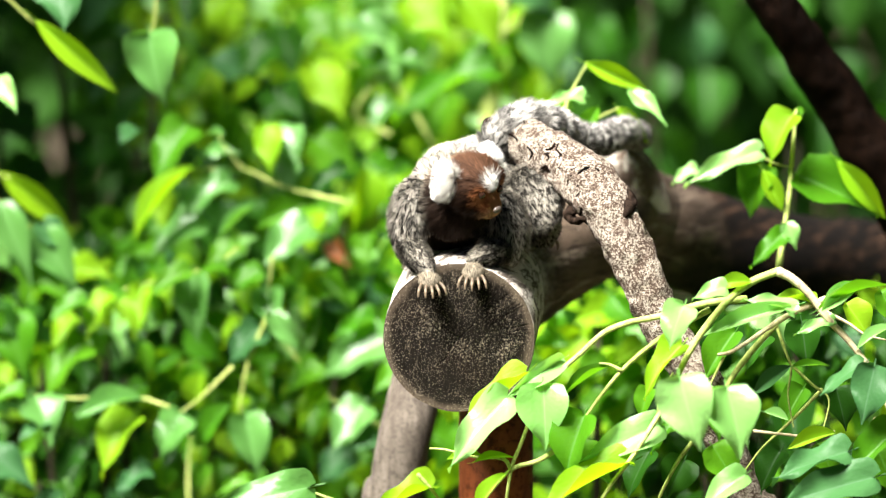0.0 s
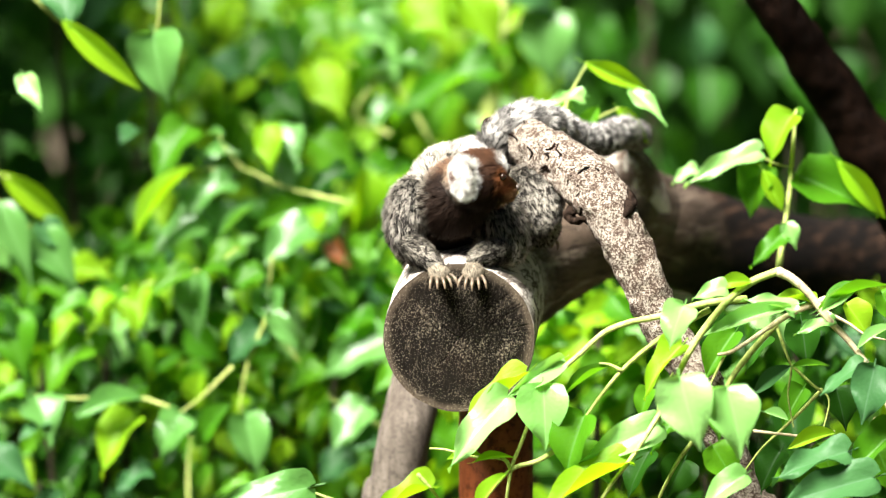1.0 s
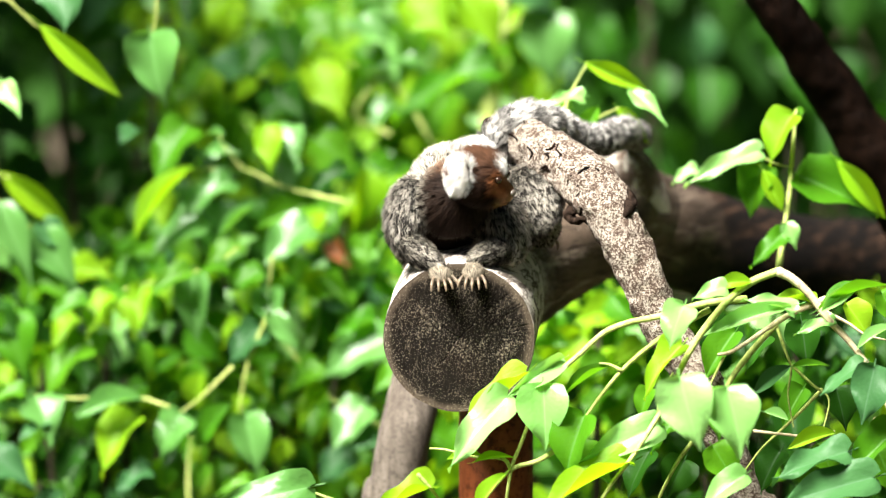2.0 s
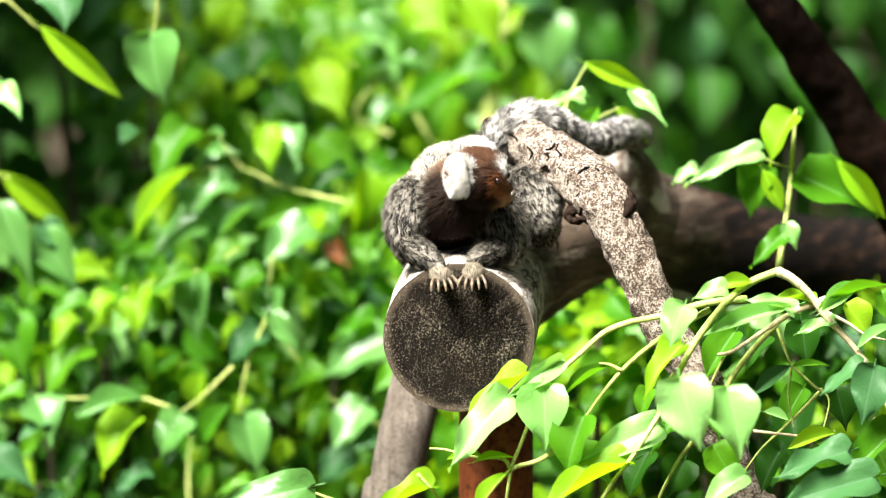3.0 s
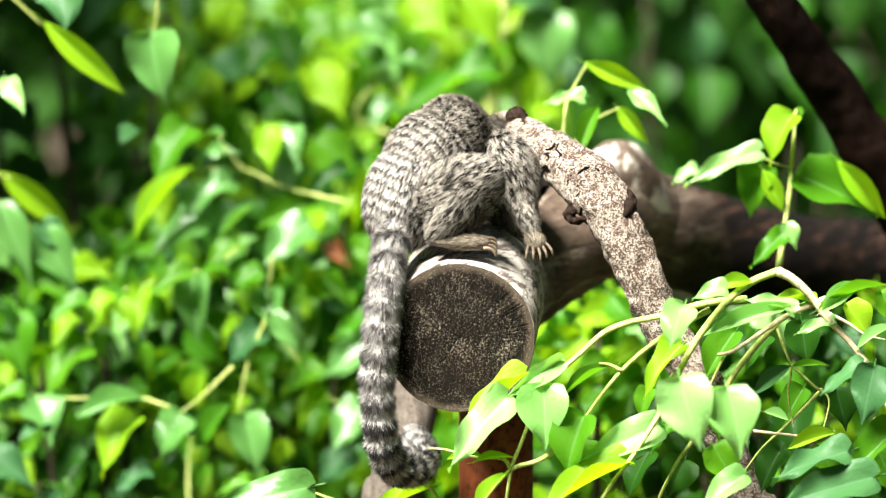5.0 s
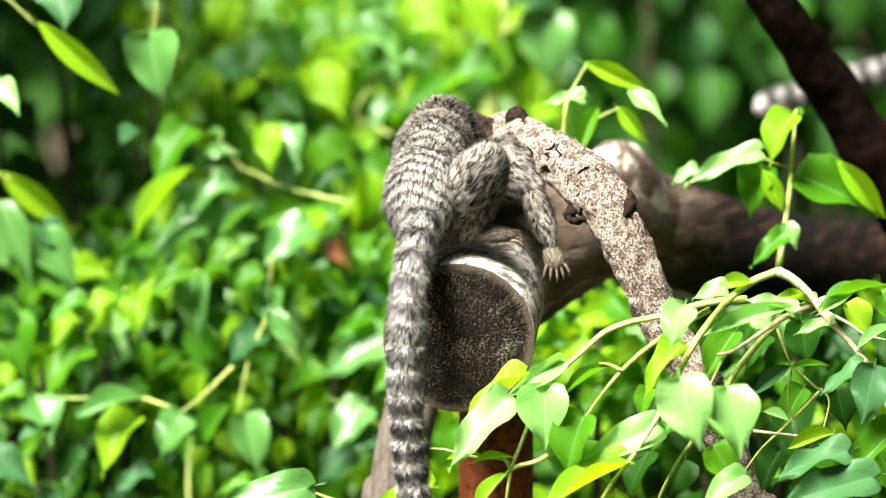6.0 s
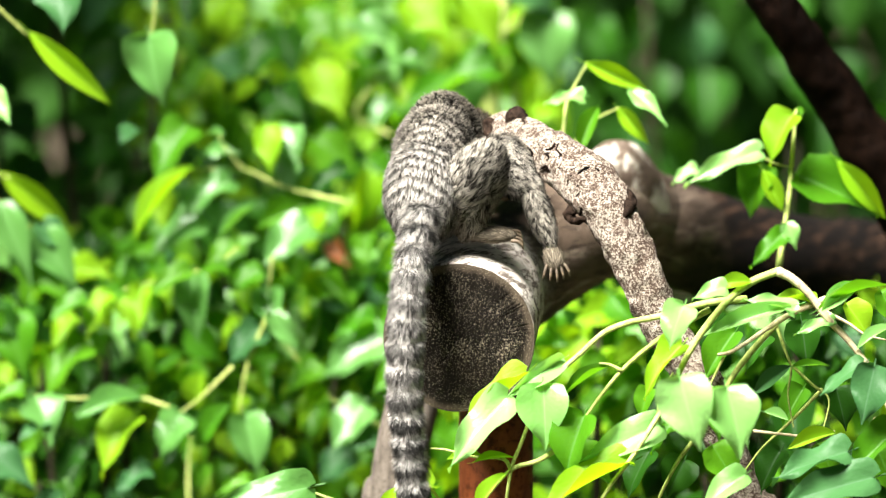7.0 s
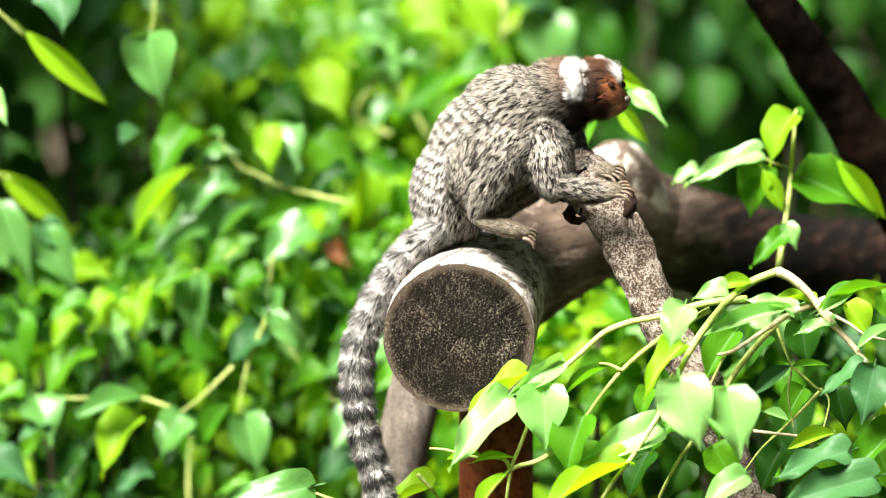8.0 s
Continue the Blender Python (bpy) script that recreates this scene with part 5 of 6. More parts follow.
def marmoset(label):
    """A marmoset in rigid pieces, each along its own y axis, back up; returns the thing and its pieces by key."""
    animal = thing("marmoset", (0.019, 3.043, 1.431), label, "monkey")
    p = {}

    def piece(key, name, mesh, label=""):
        p[key] = part(name, mesh, None, animal, label)
        return p[key]

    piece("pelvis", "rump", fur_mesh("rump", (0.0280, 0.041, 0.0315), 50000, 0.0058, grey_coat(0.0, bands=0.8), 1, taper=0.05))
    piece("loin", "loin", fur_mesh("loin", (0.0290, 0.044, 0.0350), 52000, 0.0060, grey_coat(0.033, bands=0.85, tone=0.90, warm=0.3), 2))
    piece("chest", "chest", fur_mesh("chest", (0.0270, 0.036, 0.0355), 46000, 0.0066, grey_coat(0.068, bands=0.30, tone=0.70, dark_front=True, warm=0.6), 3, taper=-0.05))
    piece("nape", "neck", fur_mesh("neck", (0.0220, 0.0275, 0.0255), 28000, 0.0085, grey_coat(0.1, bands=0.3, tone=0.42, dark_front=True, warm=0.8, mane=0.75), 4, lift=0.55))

    head = piece("head", "head", fur_mesh("head", (0.0152, 0.0178, 0.0160), 26000, head_hair_length, head_coat, 5, 0.0005, 0.42, shape=head_form, fine=(48, 56), flow=lambda q: np.column_stack([q[:, 0] * 25, -np.ones(len(q)), -0.25 - q[:, 2] * 8])), "dark brown furred head with orange-brown face")
    part("nose", smooth_ball((0.0030, 0.0017, 0.0020), (0, 0.0210, -0.0056), 12, 9), CLAW, head, "dark nose")
    part("mouth", tube([(-0.0056, 0.0154, -0.0106, 0.0004), (-0.003, 0.0185, -0.0110, 0.0005), (0, 0.0193, -0.0110, 0.0005), (0.003, 0.0185, -0.0110, 0.0005), (0.0056, 0.0154, -0.0106, 0.0004)], 6, 4), EAR_SKIN, head)
    for side in (-1, 1):
        eye = part("eye", smooth_ball((0.0023, 0.0021, 0.0023), (side * 0.0066, 0.0141, 0.0024), 14, 10), EYE_GLOSS, head, "dark shining eye")
        tuft = part("ear_tuft", fur_mesh("ear_tuft", (0.0037, 0.0050, 0.0088), 16000, 0.0078, white_coat, 12 + side, 0.00030, 0.22, flow=tuft_flow(side)), None, head, "long white ear tuft")
        tuft.location = (side * 0.0154, -0.0050, 0.0052)
        tuft.rotation_euler = (0, side * -0.18, side * 0.30)
        ear = part("ear", smooth_ball((0.0030, 0.0030, 0.0066)), EAR_SKIN, head, "bare brown ear")
        ear.location = (side * 0.0180, -0.0114, 0.0058)
    head.scale = (1.24, 1.24, 1.24)

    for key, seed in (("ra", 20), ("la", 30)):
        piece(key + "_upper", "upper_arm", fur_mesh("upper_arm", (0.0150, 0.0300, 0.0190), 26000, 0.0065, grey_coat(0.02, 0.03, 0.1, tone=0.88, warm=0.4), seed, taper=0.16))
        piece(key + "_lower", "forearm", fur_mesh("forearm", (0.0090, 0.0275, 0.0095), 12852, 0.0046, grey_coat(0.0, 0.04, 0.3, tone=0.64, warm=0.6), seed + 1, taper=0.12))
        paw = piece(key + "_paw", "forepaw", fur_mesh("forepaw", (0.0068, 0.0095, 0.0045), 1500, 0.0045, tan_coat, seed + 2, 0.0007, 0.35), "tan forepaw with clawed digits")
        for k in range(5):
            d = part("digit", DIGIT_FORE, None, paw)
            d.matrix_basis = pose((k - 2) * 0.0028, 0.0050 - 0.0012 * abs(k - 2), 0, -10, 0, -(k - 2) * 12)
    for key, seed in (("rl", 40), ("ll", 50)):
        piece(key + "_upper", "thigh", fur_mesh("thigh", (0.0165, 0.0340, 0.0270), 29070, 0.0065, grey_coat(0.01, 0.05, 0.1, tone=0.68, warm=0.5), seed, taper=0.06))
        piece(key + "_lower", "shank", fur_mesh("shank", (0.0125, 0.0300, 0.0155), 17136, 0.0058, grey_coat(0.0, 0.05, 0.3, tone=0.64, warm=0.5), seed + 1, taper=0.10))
        foot = piece(key + "_paw", "hind_foot", fur_mesh("hind_foot", (0.0075, 0.0215, 0.0055), 2600, 0.0045, tan_coat, seed + 2, 0.0008, 0.3), "tan hind foot")
        for k in range(4):
            d = part("digit", DIGIT_HIND, None, foot)
            d.matrix_basis = pose((k - 1.5) * 0.0034, 0.0165, -0.001, -14, 0, -(k - 1.5) * 11)

    for k in range(TAIL_PIECES):
        r = 0.0115 - 0.0035 * k / TAIL_PIECES
        piece(("tail", k), "tail_ring", fur_mesh("tail_ring", (r * 0.98, 0.0118, r * 0.98), 8200, 0.0085, ring_coat(0.0060 + 0.0030 * min(1.0, k / 9), min(1.0, k / 9)), 60 + k, 0.0006, 0.40, flow=(0, 1, 0)), "banded grey and white tail")
    return animal, p


def along(a, b, up):
    """The pose at the middle of a-b, its y axis from a to b and its z axis towards up."""
    a, b = Vector(a), Vector(b)
    y = (b - a).normalized()
    z = Vector(up)
    z = z - y * z.dot(y)
    if z.length < 1e-3:
        z = Vector((0.3, -0.9, 0.2)) - y * Vector((0.3, -0.9, 0.2)).dot(y)
    z.normalize()
    m = Matrix((y.cross(z), y, z)).transposed().to_4x4()
    m.translation = (a + b) / 2
    return m


def posture(v):
    """All piece poses from one row of joints."""
    root, mid, shoulder, neck = v["spine"]
    head, ahead, up, hip_back, chest_back = v["head"], Vector(v["ahead"]), Vector(v["up"]), v["hip_back"], v["chest_back"]
    mix = lambda a, b, t: np.array(a) * (1 - t) + np.array(b) * t
    loin_back = mix(hip_back, chest_back, 0.5)
    out = {
        "pelvis": along(mix(root, mid, -0.05), mix(root, mid, 0.75), hip_back),
        "loin": along(mix(root, mid, 0.7), mix(mid, shoulder, 0.5), loin_back),
        "chest": along(mix(mid, shoulder, 0.25), mix(mid, shoulder, 1.0), chest_back),
        "nape": along(mix(shoulder, neck, 0.0), mix(neck, head, 0.5), chest_back),
    }
    h = along(Vector(head) - ahead * 0.01, Vector(head) + ahead * 0.01, up)
    out["head"] = h
    for key, fold in (("ra", -1), ("la", 1), ("rl", -1), ("ll", 1)):
        a, b, c, d = (np.array(q) for q in v[key])
        leg = key[1] == "l"
        out[key + "_upper"] = along(b, a, chest_back if not leg else hip_back)
        out[key + "_lower"] = along(c, b, chest_back if not leg else hip_back)
        out[key + "_paw"] = along(c, d, v["sole"])
    line = spline(v["tail"], 8)
    run = np.concatenate([[0], np.cumsum(np.linalg.norm(np.diff(line, axis=0), axis=1))])

    def point(s):
        if s >= run[-1]:
            d = line[-1] - line[-2]
            return line[-1] + d / np.linalg.norm(d) * (s - run[-1])
        return np.array([np.interp(s, run, line[:, i]) for i in range(3)])

    for k in range(TAIL_PIECES):
        out["tail", k] = along(point(k * TAIL_STEP), point((k + 1) * TAIL_STEP), (0.2, -0.9, 0.3))
    return out


monkey, MONKEY = marmoset("grey marmoset with white ear tufts and banded tail on the log")
passer = copy_thing(monkey, Matrix.Translation(monkey.location))
tagged(passer, "second grey marmoset with banded tail, passing behind the dark branch")
same_mesh = {o.data.name: o for o in passer.children}
PASSER = {key: same_mesh[o.data.name] for key, o in MONKEY.items()}


def motions():
    """All that moves: the marmoset that turns about on the log, a second one passing behind, the swaying vines."""
    stances = []

    def stance(t, **joints):
        """A row of joints at t seconds; what is not given stays as in the row before."""
        stances.append((t, {**(stances[-1][1] if stances else dict(sole=(0, -0.5, 0.85))), **joints}))

    stance(0, spine=[(0.021, 0.04, 0.05), (-0.013, -0.01, 0.042), (-0.017, -0.075, 0.036), (-0.007, -0.095, 0.047)], head=(0.002, -0.12, 0.057),
           ahead=(0.66, -0.64, -0.38), up=(-0.2, -0.1, 0.97), hip_back=(0, 0.58, 0.74), chest_back=(0, 0.76, 0.52),
           ra=[(-0.037, -0.06, 0.048), (-0.044, -0.09, 0.014), (-0.031, -0.121, -0.002), (-0.026, -0.147, -0.016)],
           la=[(0.023, -0.06, 0.036), (0.028, -0.085, 0.009), (0.003, -0.12, 0.004), (0.001, -0.147, -0.011)],
           rl=[(-0.028, 0.03, 0.026), (-0.04, -0.03, 0.021), (-0.043, 0.029, -0.009), (-0.039, -0.022, -0.014)],
           ll=[(0.035, 0, 0.045), (0.054, -0.045, 0.025), (0.05, 0.02, 0.012), (0.054, 0.03, 0.008)],
           tail=[(0.016, 0.02, 0.056), (0.017, 0.012, 0.073), (0.028, 0.008, 0.089), (0.045, 0.012, 0.095), (0.063, 0.03, 0.087), (0.079, 0.06, 0.074), (0.098, 0.1, 0.07), (0.121, 0.17, 0.071), (0.146, 0.306, 0.045), (0.145, 0.373, 0.007), (0.127, 0.388, -0.036)])
    stance(0.3)
    stance(0.45, head=(0.004, -0.12, 0.055), ahead=(0.7, -0.62, -0.32))
    stance(0.6, head=(0.009, -0.126, 0.049), ahead=(0.52, -0.49, -0.67))
    stance(0.8, head=(0.009, -0.126, 0.048), ahead=(0.55, -0.38, -0.76))
    stance(0.9, head=(0.009, -0.12, 0.056), ahead=(0.9, -0.33, -0.27),
           ra=[(-0.037, -0.06, 0.048), (-0.044, -0.09, 0.014), (-0.027, -0.121, 0), (-0.019, -0.147, -0.01)])
    stance(1, spine=[(0.021, 0.04, 0.05), (-0.016, -0.01, 0.042), (-0.02, -0.075, 0.036), (-0.01, -0.095, 0.047)], head=(0.007, -0.114, 0.06),
           ahead=(0.97, -0.19, 0.07), ra=[(-0.041, -0.06, 0.048), (-0.047, -0.09, 0.014), (-0.025, -0.121, 0.001), (-0.018, -0.147, -0.009)],
           la=[(0.021, -0.06, 0.036), (0.028, -0.085, 0.009), (0.003, -0.12, 0.004), (0.001, -0.147, -0.011)],
           rl=[(-0.028, 0.03, 0.026), (-0.043, -0.03, 0.021), (-0.043, 0.029, -0.009), (-0.039, -0.022, -0.014)])
    stance(1.2, head=(0.006, -0.114, 0.061), ahead=(0.9, -0.41, -0.11),
           ra=[(-0.041, -0.06, 0.048), (-0.047, -0.09, 0.014), (-0.025, -0.121, 0.001), (-0.018, -0.147, -0.01)])
    stance(1.5, head=(0.006, -0.114, 0.062), ahead=(0.92, -0.36, -0.14),
           ra=[(-0.041, -0.06, 0.048), (-0.047, -0.09, 0.014), (-0.024, -0.121, 0.001), (-0.017, -0.147, -0.011)])
    stance(3, head=(0.006, -0.114, 0.061))
    stance(3.07, head=(0.011, -0.104, 0.064), ahead=(0.95, -0.11, -0.09),
           ra=[(-0.041, -0.06, 0.048), (-0.047, -0.09, 0.014), (-0.031, -0.121, -0.002), (-0.026, -0.147, -0.016)])
    stance(3.2, spine=[(-0.07, -0.008, 0.017), (-0.051, -0.024, 0.056), (0.014, -0.053, 0.07), (0.042, -0.052, 0.08)], head=(0.058, -0.051, 0.084),
           ahead=(0.8, 0.36, -0.39), up=(0.2, -0.1, 0.92), hip_back=(-0.85, -0.05, 0.46), chest_back=(-0.1, -0.1, 0.97),
           ra=[(-0.013, -0.104, 0.059), (-0.024, -0.108, 0.021), (-0.024, -0.121, -0.002), (-0.02, -0.142, -0.015)],
           la=[(0.029, 0.006, 0.057), (0.037, 0.004, 0.037), (0.055, 0.005, 0.043), (0.066, 0.015, 0.048)],
           rl=[(-0.057, -0.058, 0.022), (-0.045, -0.07, 0.007), (-0.053, -0.061, -0.006), (-0.039, -0.061, -0.01)],
           ll=[(-0.045, 0.022, 0.014), (-0.012, 0.023, 0.031), (-0.025, 0.02, 0.002), (0.012, 0.011, 0.009)],
           tail=[(-0.072, 0.021, 0.012), (-0.075, 0.093, 0.024), (-0.059, 0.147, 0.058), (-0.016, 0.17, 0.091), (0.031, 0.172, 0.101), (0.074, 0.152, 0.105), (0.099, 0.131, 0.098), (0.112, 0.13, 0.085)])
    stance(3.3, spine=[(-0.066, -0.059, 0.012), (-0.046, -0.054, 0.062), (0.023, -0.051, 0.092), (0.039, -0.05, 0.1)], head=(0.054, -0.05, 0.1),
           ahead=(0.6, 0.55, -0.46), up=(-0.06, -0.33, 0.89), hip_back=(-0.9, -0.06, 0.41), chest_back=(-0.3, 0, 0.96),
           ra=[(0.034, -0.068, 0.067), (0.025, -0.084, 0.04), (0.038, -0.094, 0.008), (0.049, -0.111, -0.005)],
           la=[(0.045, -0.017, 0.073), (0.047, -0.005, 0.048), (0.055, 0.005, 0.043), (0.066, 0.015, 0.048)],
           rl=[(-0.046, -0.077, 0.028), (-0.015, -0.087, 0.053), (-0.038, -0.1, 0.006), (0.012, -0.094, 0.013)],
           ll=[(-0.045, 0.002, 0.02), (-0.012, 0.004, 0.041), (-0.025, -0.01, 0.005), (0.012, -0.009, 0.011)],
           tail=[(-0.073, -0.039, 0.008), (-0.089, -0.062, -0.014), (-0.103, -0.065, -0.042), (-0.109, -0.067, -0.062), (-0.098, -0.028, -0.079), (-0.078, 0.012, -0.076), (-0.07, 0.035, -0.054), (-0.079, 0.057, -0.031)])
    stance(3.4, spine=[(-0.065, -0.059, 0.012), (-0.045, -0.054, 0.062), (0.024, -0.051, 0.092), (0.04, -0.05, 0.1)], head=(0.045, -0.055, 0.099),
           ahead=(0.15, 0.79, -0.59), ra=[(0.036, -0.068, 0.067), (0.027, -0.084, 0.04), (0.038, -0.094, 0.008), (0.049, -0.111, -0.005)],
           la=[(0.046, -0.017, 0.073), (0.048, -0.005, 0.048), (0.055, 0.005, 0.043), (0.066, 0.015, 0.048)],
           rl=[(-0.045, -0.077, 0.028), (-0.014, -0.087, 0.053), (-0.038, -0.1, 0.006), (0.012, -0.094, 0.013)],
           ll=[(-0.044, 0.002, 0.02), (-0.011, 0.004, 0.041), (-0.025, -0.01, 0.005), (0.012, -0.009, 0.011)],
           tail=[(-0.068, -0.059, 0.008), (-0.081, -0.093, -0.022), (-0.096, -0.107, -0.061), (-0.102, -0.11, -0.092), (-0.094, -0.093, -0.123), (-0.073, -0.055, -0.141), (-0.049, -0.015, -0.139), (-0.037, 0.028, -0.12), (-0.041, 0.05, -0.098)])
    stance(3.5, spine=[(-0.064, -0.059, 0.012), (-0.044, -0.054, 0.062), (0.025, -0.051, 0.092), (0.041, -0.05, 0.1)],
           la=[(0.047, -0.017, 0.073), (0.049, -0.005, 0.048), (0.055, 0.005, 0.043), (0.066, 0.015, 0.048)],
           rl=[(-0.044, -0.077, 0.028), (-0.013, -0.087, 0.053), (-0.038, -0.1, 0.006), (0.012, -0.094, 0.013)],
           ll=[(-0.043, 0.002, 0.02), (-0.01, 0.004, 0.041), (-0.025, -0.01, 0.005), (0.012, -0.009, 0.011)],
           tail=[(-0.066, -0.06, 0.007), (-0.076, -0.085, -0.016), (-0.09, -0.1, -0.05), (-0.099, -0.105, -0.085), (-0.099, -0.1, -0.114), (-0.088, -0.085, -0.137), (-0.068, -0.06, -0.141), (-0.052, -0.03, -0.129), (-0.052, -0.005, -0.107), (-0.069, 0.01, -0.093), (-0.084, 0.015, -0.097)])
    stance(3.6)
    stance(3.85, spine=[(-0.063, -0.059, 0.011), (-0.043, -0.054, 0.061), (0.025, -0.051, 0.091), (0.041, -0.05, 0.099)], head=(0.044, -0.03, 0.095),
           ahead=(0.35, 0.52, -0.76), ra=[(0.037, -0.068, 0.066), (0.028, -0.084, 0.039), (0.038, -0.094, 0.008), (0.049, -0.111, -0.005)],
           la=[(0.047, -0.018, 0.073), (0.05, -0.005, 0.047), (0.055, 0.005, 0.043), (0.066, 0.015, 0.048)],
           rl=[(-0.044, -0.078, 0.027), (-0.013, -0.087, 0.052), (-0.038, -0.1, 0.006), (0.012, -0.094, 0.013)],
           ll=[(-0.042, 0.002, 0.02), (-0.009, 0.004, 0.04), (-0.025, -0.01, 0.005), (0.012, -0.009, 0.011)])
    stance(4.05, spine=[(-0.052, -0.072, 0.029), (-0.033, -0.063, 0.071), (0.002, -0.016, 0.081), (0.026, 0.02, 0.064)], head=(0.04, 0.055, 0.04),
           ahead=(0.35, 0.42, -0.8), up=(0.4, 0.75, 0.42), hip_back=(-0.85, -0.15, 0.52), chest_back=(0.1, 0.1, 0.94),
           ra=[(0.025, -0.045, 0.072), (0.033, -0.042, 0.045), (0.04, -0.068, 0.022), (0.046, -0.085, 0.01)],
           la=[(0.021, 0.046, 0.058), (0.029, 0.04, 0.035), (0.038, 0.03, 0.015), (0.045, 0.03, 0.007)],
           rl=[(-0.032, -0.092, 0.034), (0.011, -0.1, 0.059), (-0.033, -0.112, 0.017), (0.011, -0.112, 0.014)],
           ll=[(-0.039, 0.003, 0.024), (0, 0.025, 0.047), (-0.016, 0.011, 0.007), (0.012, 0.011, 0.007)],
           tail=[(-0.064, -0.078, 0.026), (-0.072, -0.1, -0.006), (-0.085, -0.11, -0.053), (-0.091, -0.108, -0.101), (-0.084, -0.1, -0.132), (-0.064, -0.08, -0.143), (-0.046, -0.055, -0.134), (-0.044, -0.04, -0.116), (-0.057, -0.03, -0.103), (-0.073, -0.02, -0.108)])
    stance(4.2,
           tail=[(-0.057, -0.078, 0.028), (-0.064, -0.11, -0.005), (-0.069, -0.122, -0.043), (-0.072, -0.122, -0.083), (-0.07, -0.115, -0.12), (-0.059, -0.09, -0.145), (-0.038, -0.06, -0.142), (-0.031, -0.03, -0.129), (-0.039, 0, -0.117), (-0.055, 0.02, -0.127), (-0.071, 0.03, -0.144)])
    stance(4.5,
           tail=[(-0.057, -0.078, 0.028), (-0.061, -0.11, -0.005), (-0.066, -0.122, -0.043), (-0.069, -0.122, -0.083), (-0.067, -0.115, -0.12), (-0.056, -0.09, -0.145), (-0.038, -0.06, -0.142), (-0.031, -0.03, -0.129), (-0.039, 0, -0.117), (-0.055, 0.02, -0.127), (-0.071, 0.03, -0.144)])
    stance(4.7)
    stance(5.8, spine=[(-0.036, -0.107, 0.033), (-0.028, -0.073, 0.072), (-0.017, 0.008, 0.078), (0.004, 0.067, 0.06)], head=(0.021, 0.096, 0.049),
           ahead=(0.5, 0.32, -0.79), up=(0.5, 0.79, 0.32), hip_back=(-0.35, -0.63, 0.67), chest_back=(0, -0.2, 0.98),
           ra=[(0.016, -0.003, 0.068), (0.044, -0.028, 0.047), (0.058, -0.05, 0.007), (0.062, -0.061, -0.012)],
           la=[(-0.025, 0.086, 0.05), (-0.029, 0.083, 0.025), (-0.021, 0.07, 0.001), (-0.012, 0.06, -0.006)],
           rl=[(-0.011, -0.094, 0.035), (0.009, -0.092, 0.067), (-0.003, -0.092, 0.02), (0.028, -0.087, 0.018)],
           ll=[(-0.035, -0.056, 0.042), (-0.038, -0.005, 0.046), (-0.039, -0.018, 0.018), (-0.035, -0.02, 0.002)],
           tail=[(-0.035, -0.127, 0.037), (-0.042, -0.155, 0.004), (-0.046, -0.165, -0.034), (-0.047, -0.168, -0.073), (-0.043, -0.165, -0.112), (-0.04, -0.162, -0.144), (-0.037, -0.16, -0.184), (-0.035, -0.165, -0.227)])
    stance(6.2, spine=[(-0.032, -0.107, 0.033), (-0.024, -0.073, 0.072), (-0.013, 0.008, 0.078), (0.008, 0.067, 0.06)], head=(0.025, 0.096, 0.049),
           ra=[(0.02, -0.003, 0.068), (0.044, -0.028, 0.047), (0.058, -0.05, 0.007), (0.062, -0.061, -0.012)],
           rl=[(-0.007, -0.094, 0.035), (0.013, -0.092, 0.067), (-0.003, -0.092, 0.02), (0.028, -0.087, 0.018)],
           ll=[(-0.031, -0.056, 0.042), (-0.034, -0.005, 0.046), (-0.039, -0.018, 0.018), (-0.035, -0.02, 0.002)],
           tail=[(-0.031, -0.127, 0.037), (-0.038, -0.155, 0.004), (-0.042, -0.165, -0.034), (-0.044, -0.168, -0.073), (-0.043, -0.165, -0.112), (-0.04, -0.162, -0.144), (-0.037, -0.16, -0.184), (-0.035, -0.165, -0.227)])
    stance(6.5, spine=[(-0.032, -0.107, 0.033), (-0.024, -0.073, 0.072), (-0.012, 0.008, 0.078), (0.009, 0.067, 0.06)], head=(0.026, 0.096, 0.049))
    stance(6.8)
    stance(7, spine=[(-0.034, -0.107, 0.036), (-0.026, -0.073, 0.075), (-0.015, 0.008, 0.081), (0.006, 0.067, 0.064)], head=(0.023, 0.096, 0.053),
           ra=[(0.018, -0.003, 0.071), (0.044, -0.028, 0.047), (0.058, -0.05, 0.007), (0.062, -0.061, -0.012)],
           rl=[(-0.009, -0.094, 0.038), (0.011, -0.092, 0.07), (-0.003, -0.092, 0.02), (0.028, -0.087, 0.018)],
           ll=[(-0.033, -0.056, 0.045), (-0.036, -0.005, 0.049), (-0.039, -0.018, 0.018), (-0.035, -0.02, 0.002)],
           tail=[(-0.033, -0.127, 0.039), (-0.04, -0.155, 0.007), (-0.044, -0.165, -0.034), (-0.046, -0.168, -0.073), (-0.043, -0.165, -0.112), (-0.04, -0.162, -0.144), (-0.037, -0.16, -0.184), (-0.035, -0.165, -0.227)])
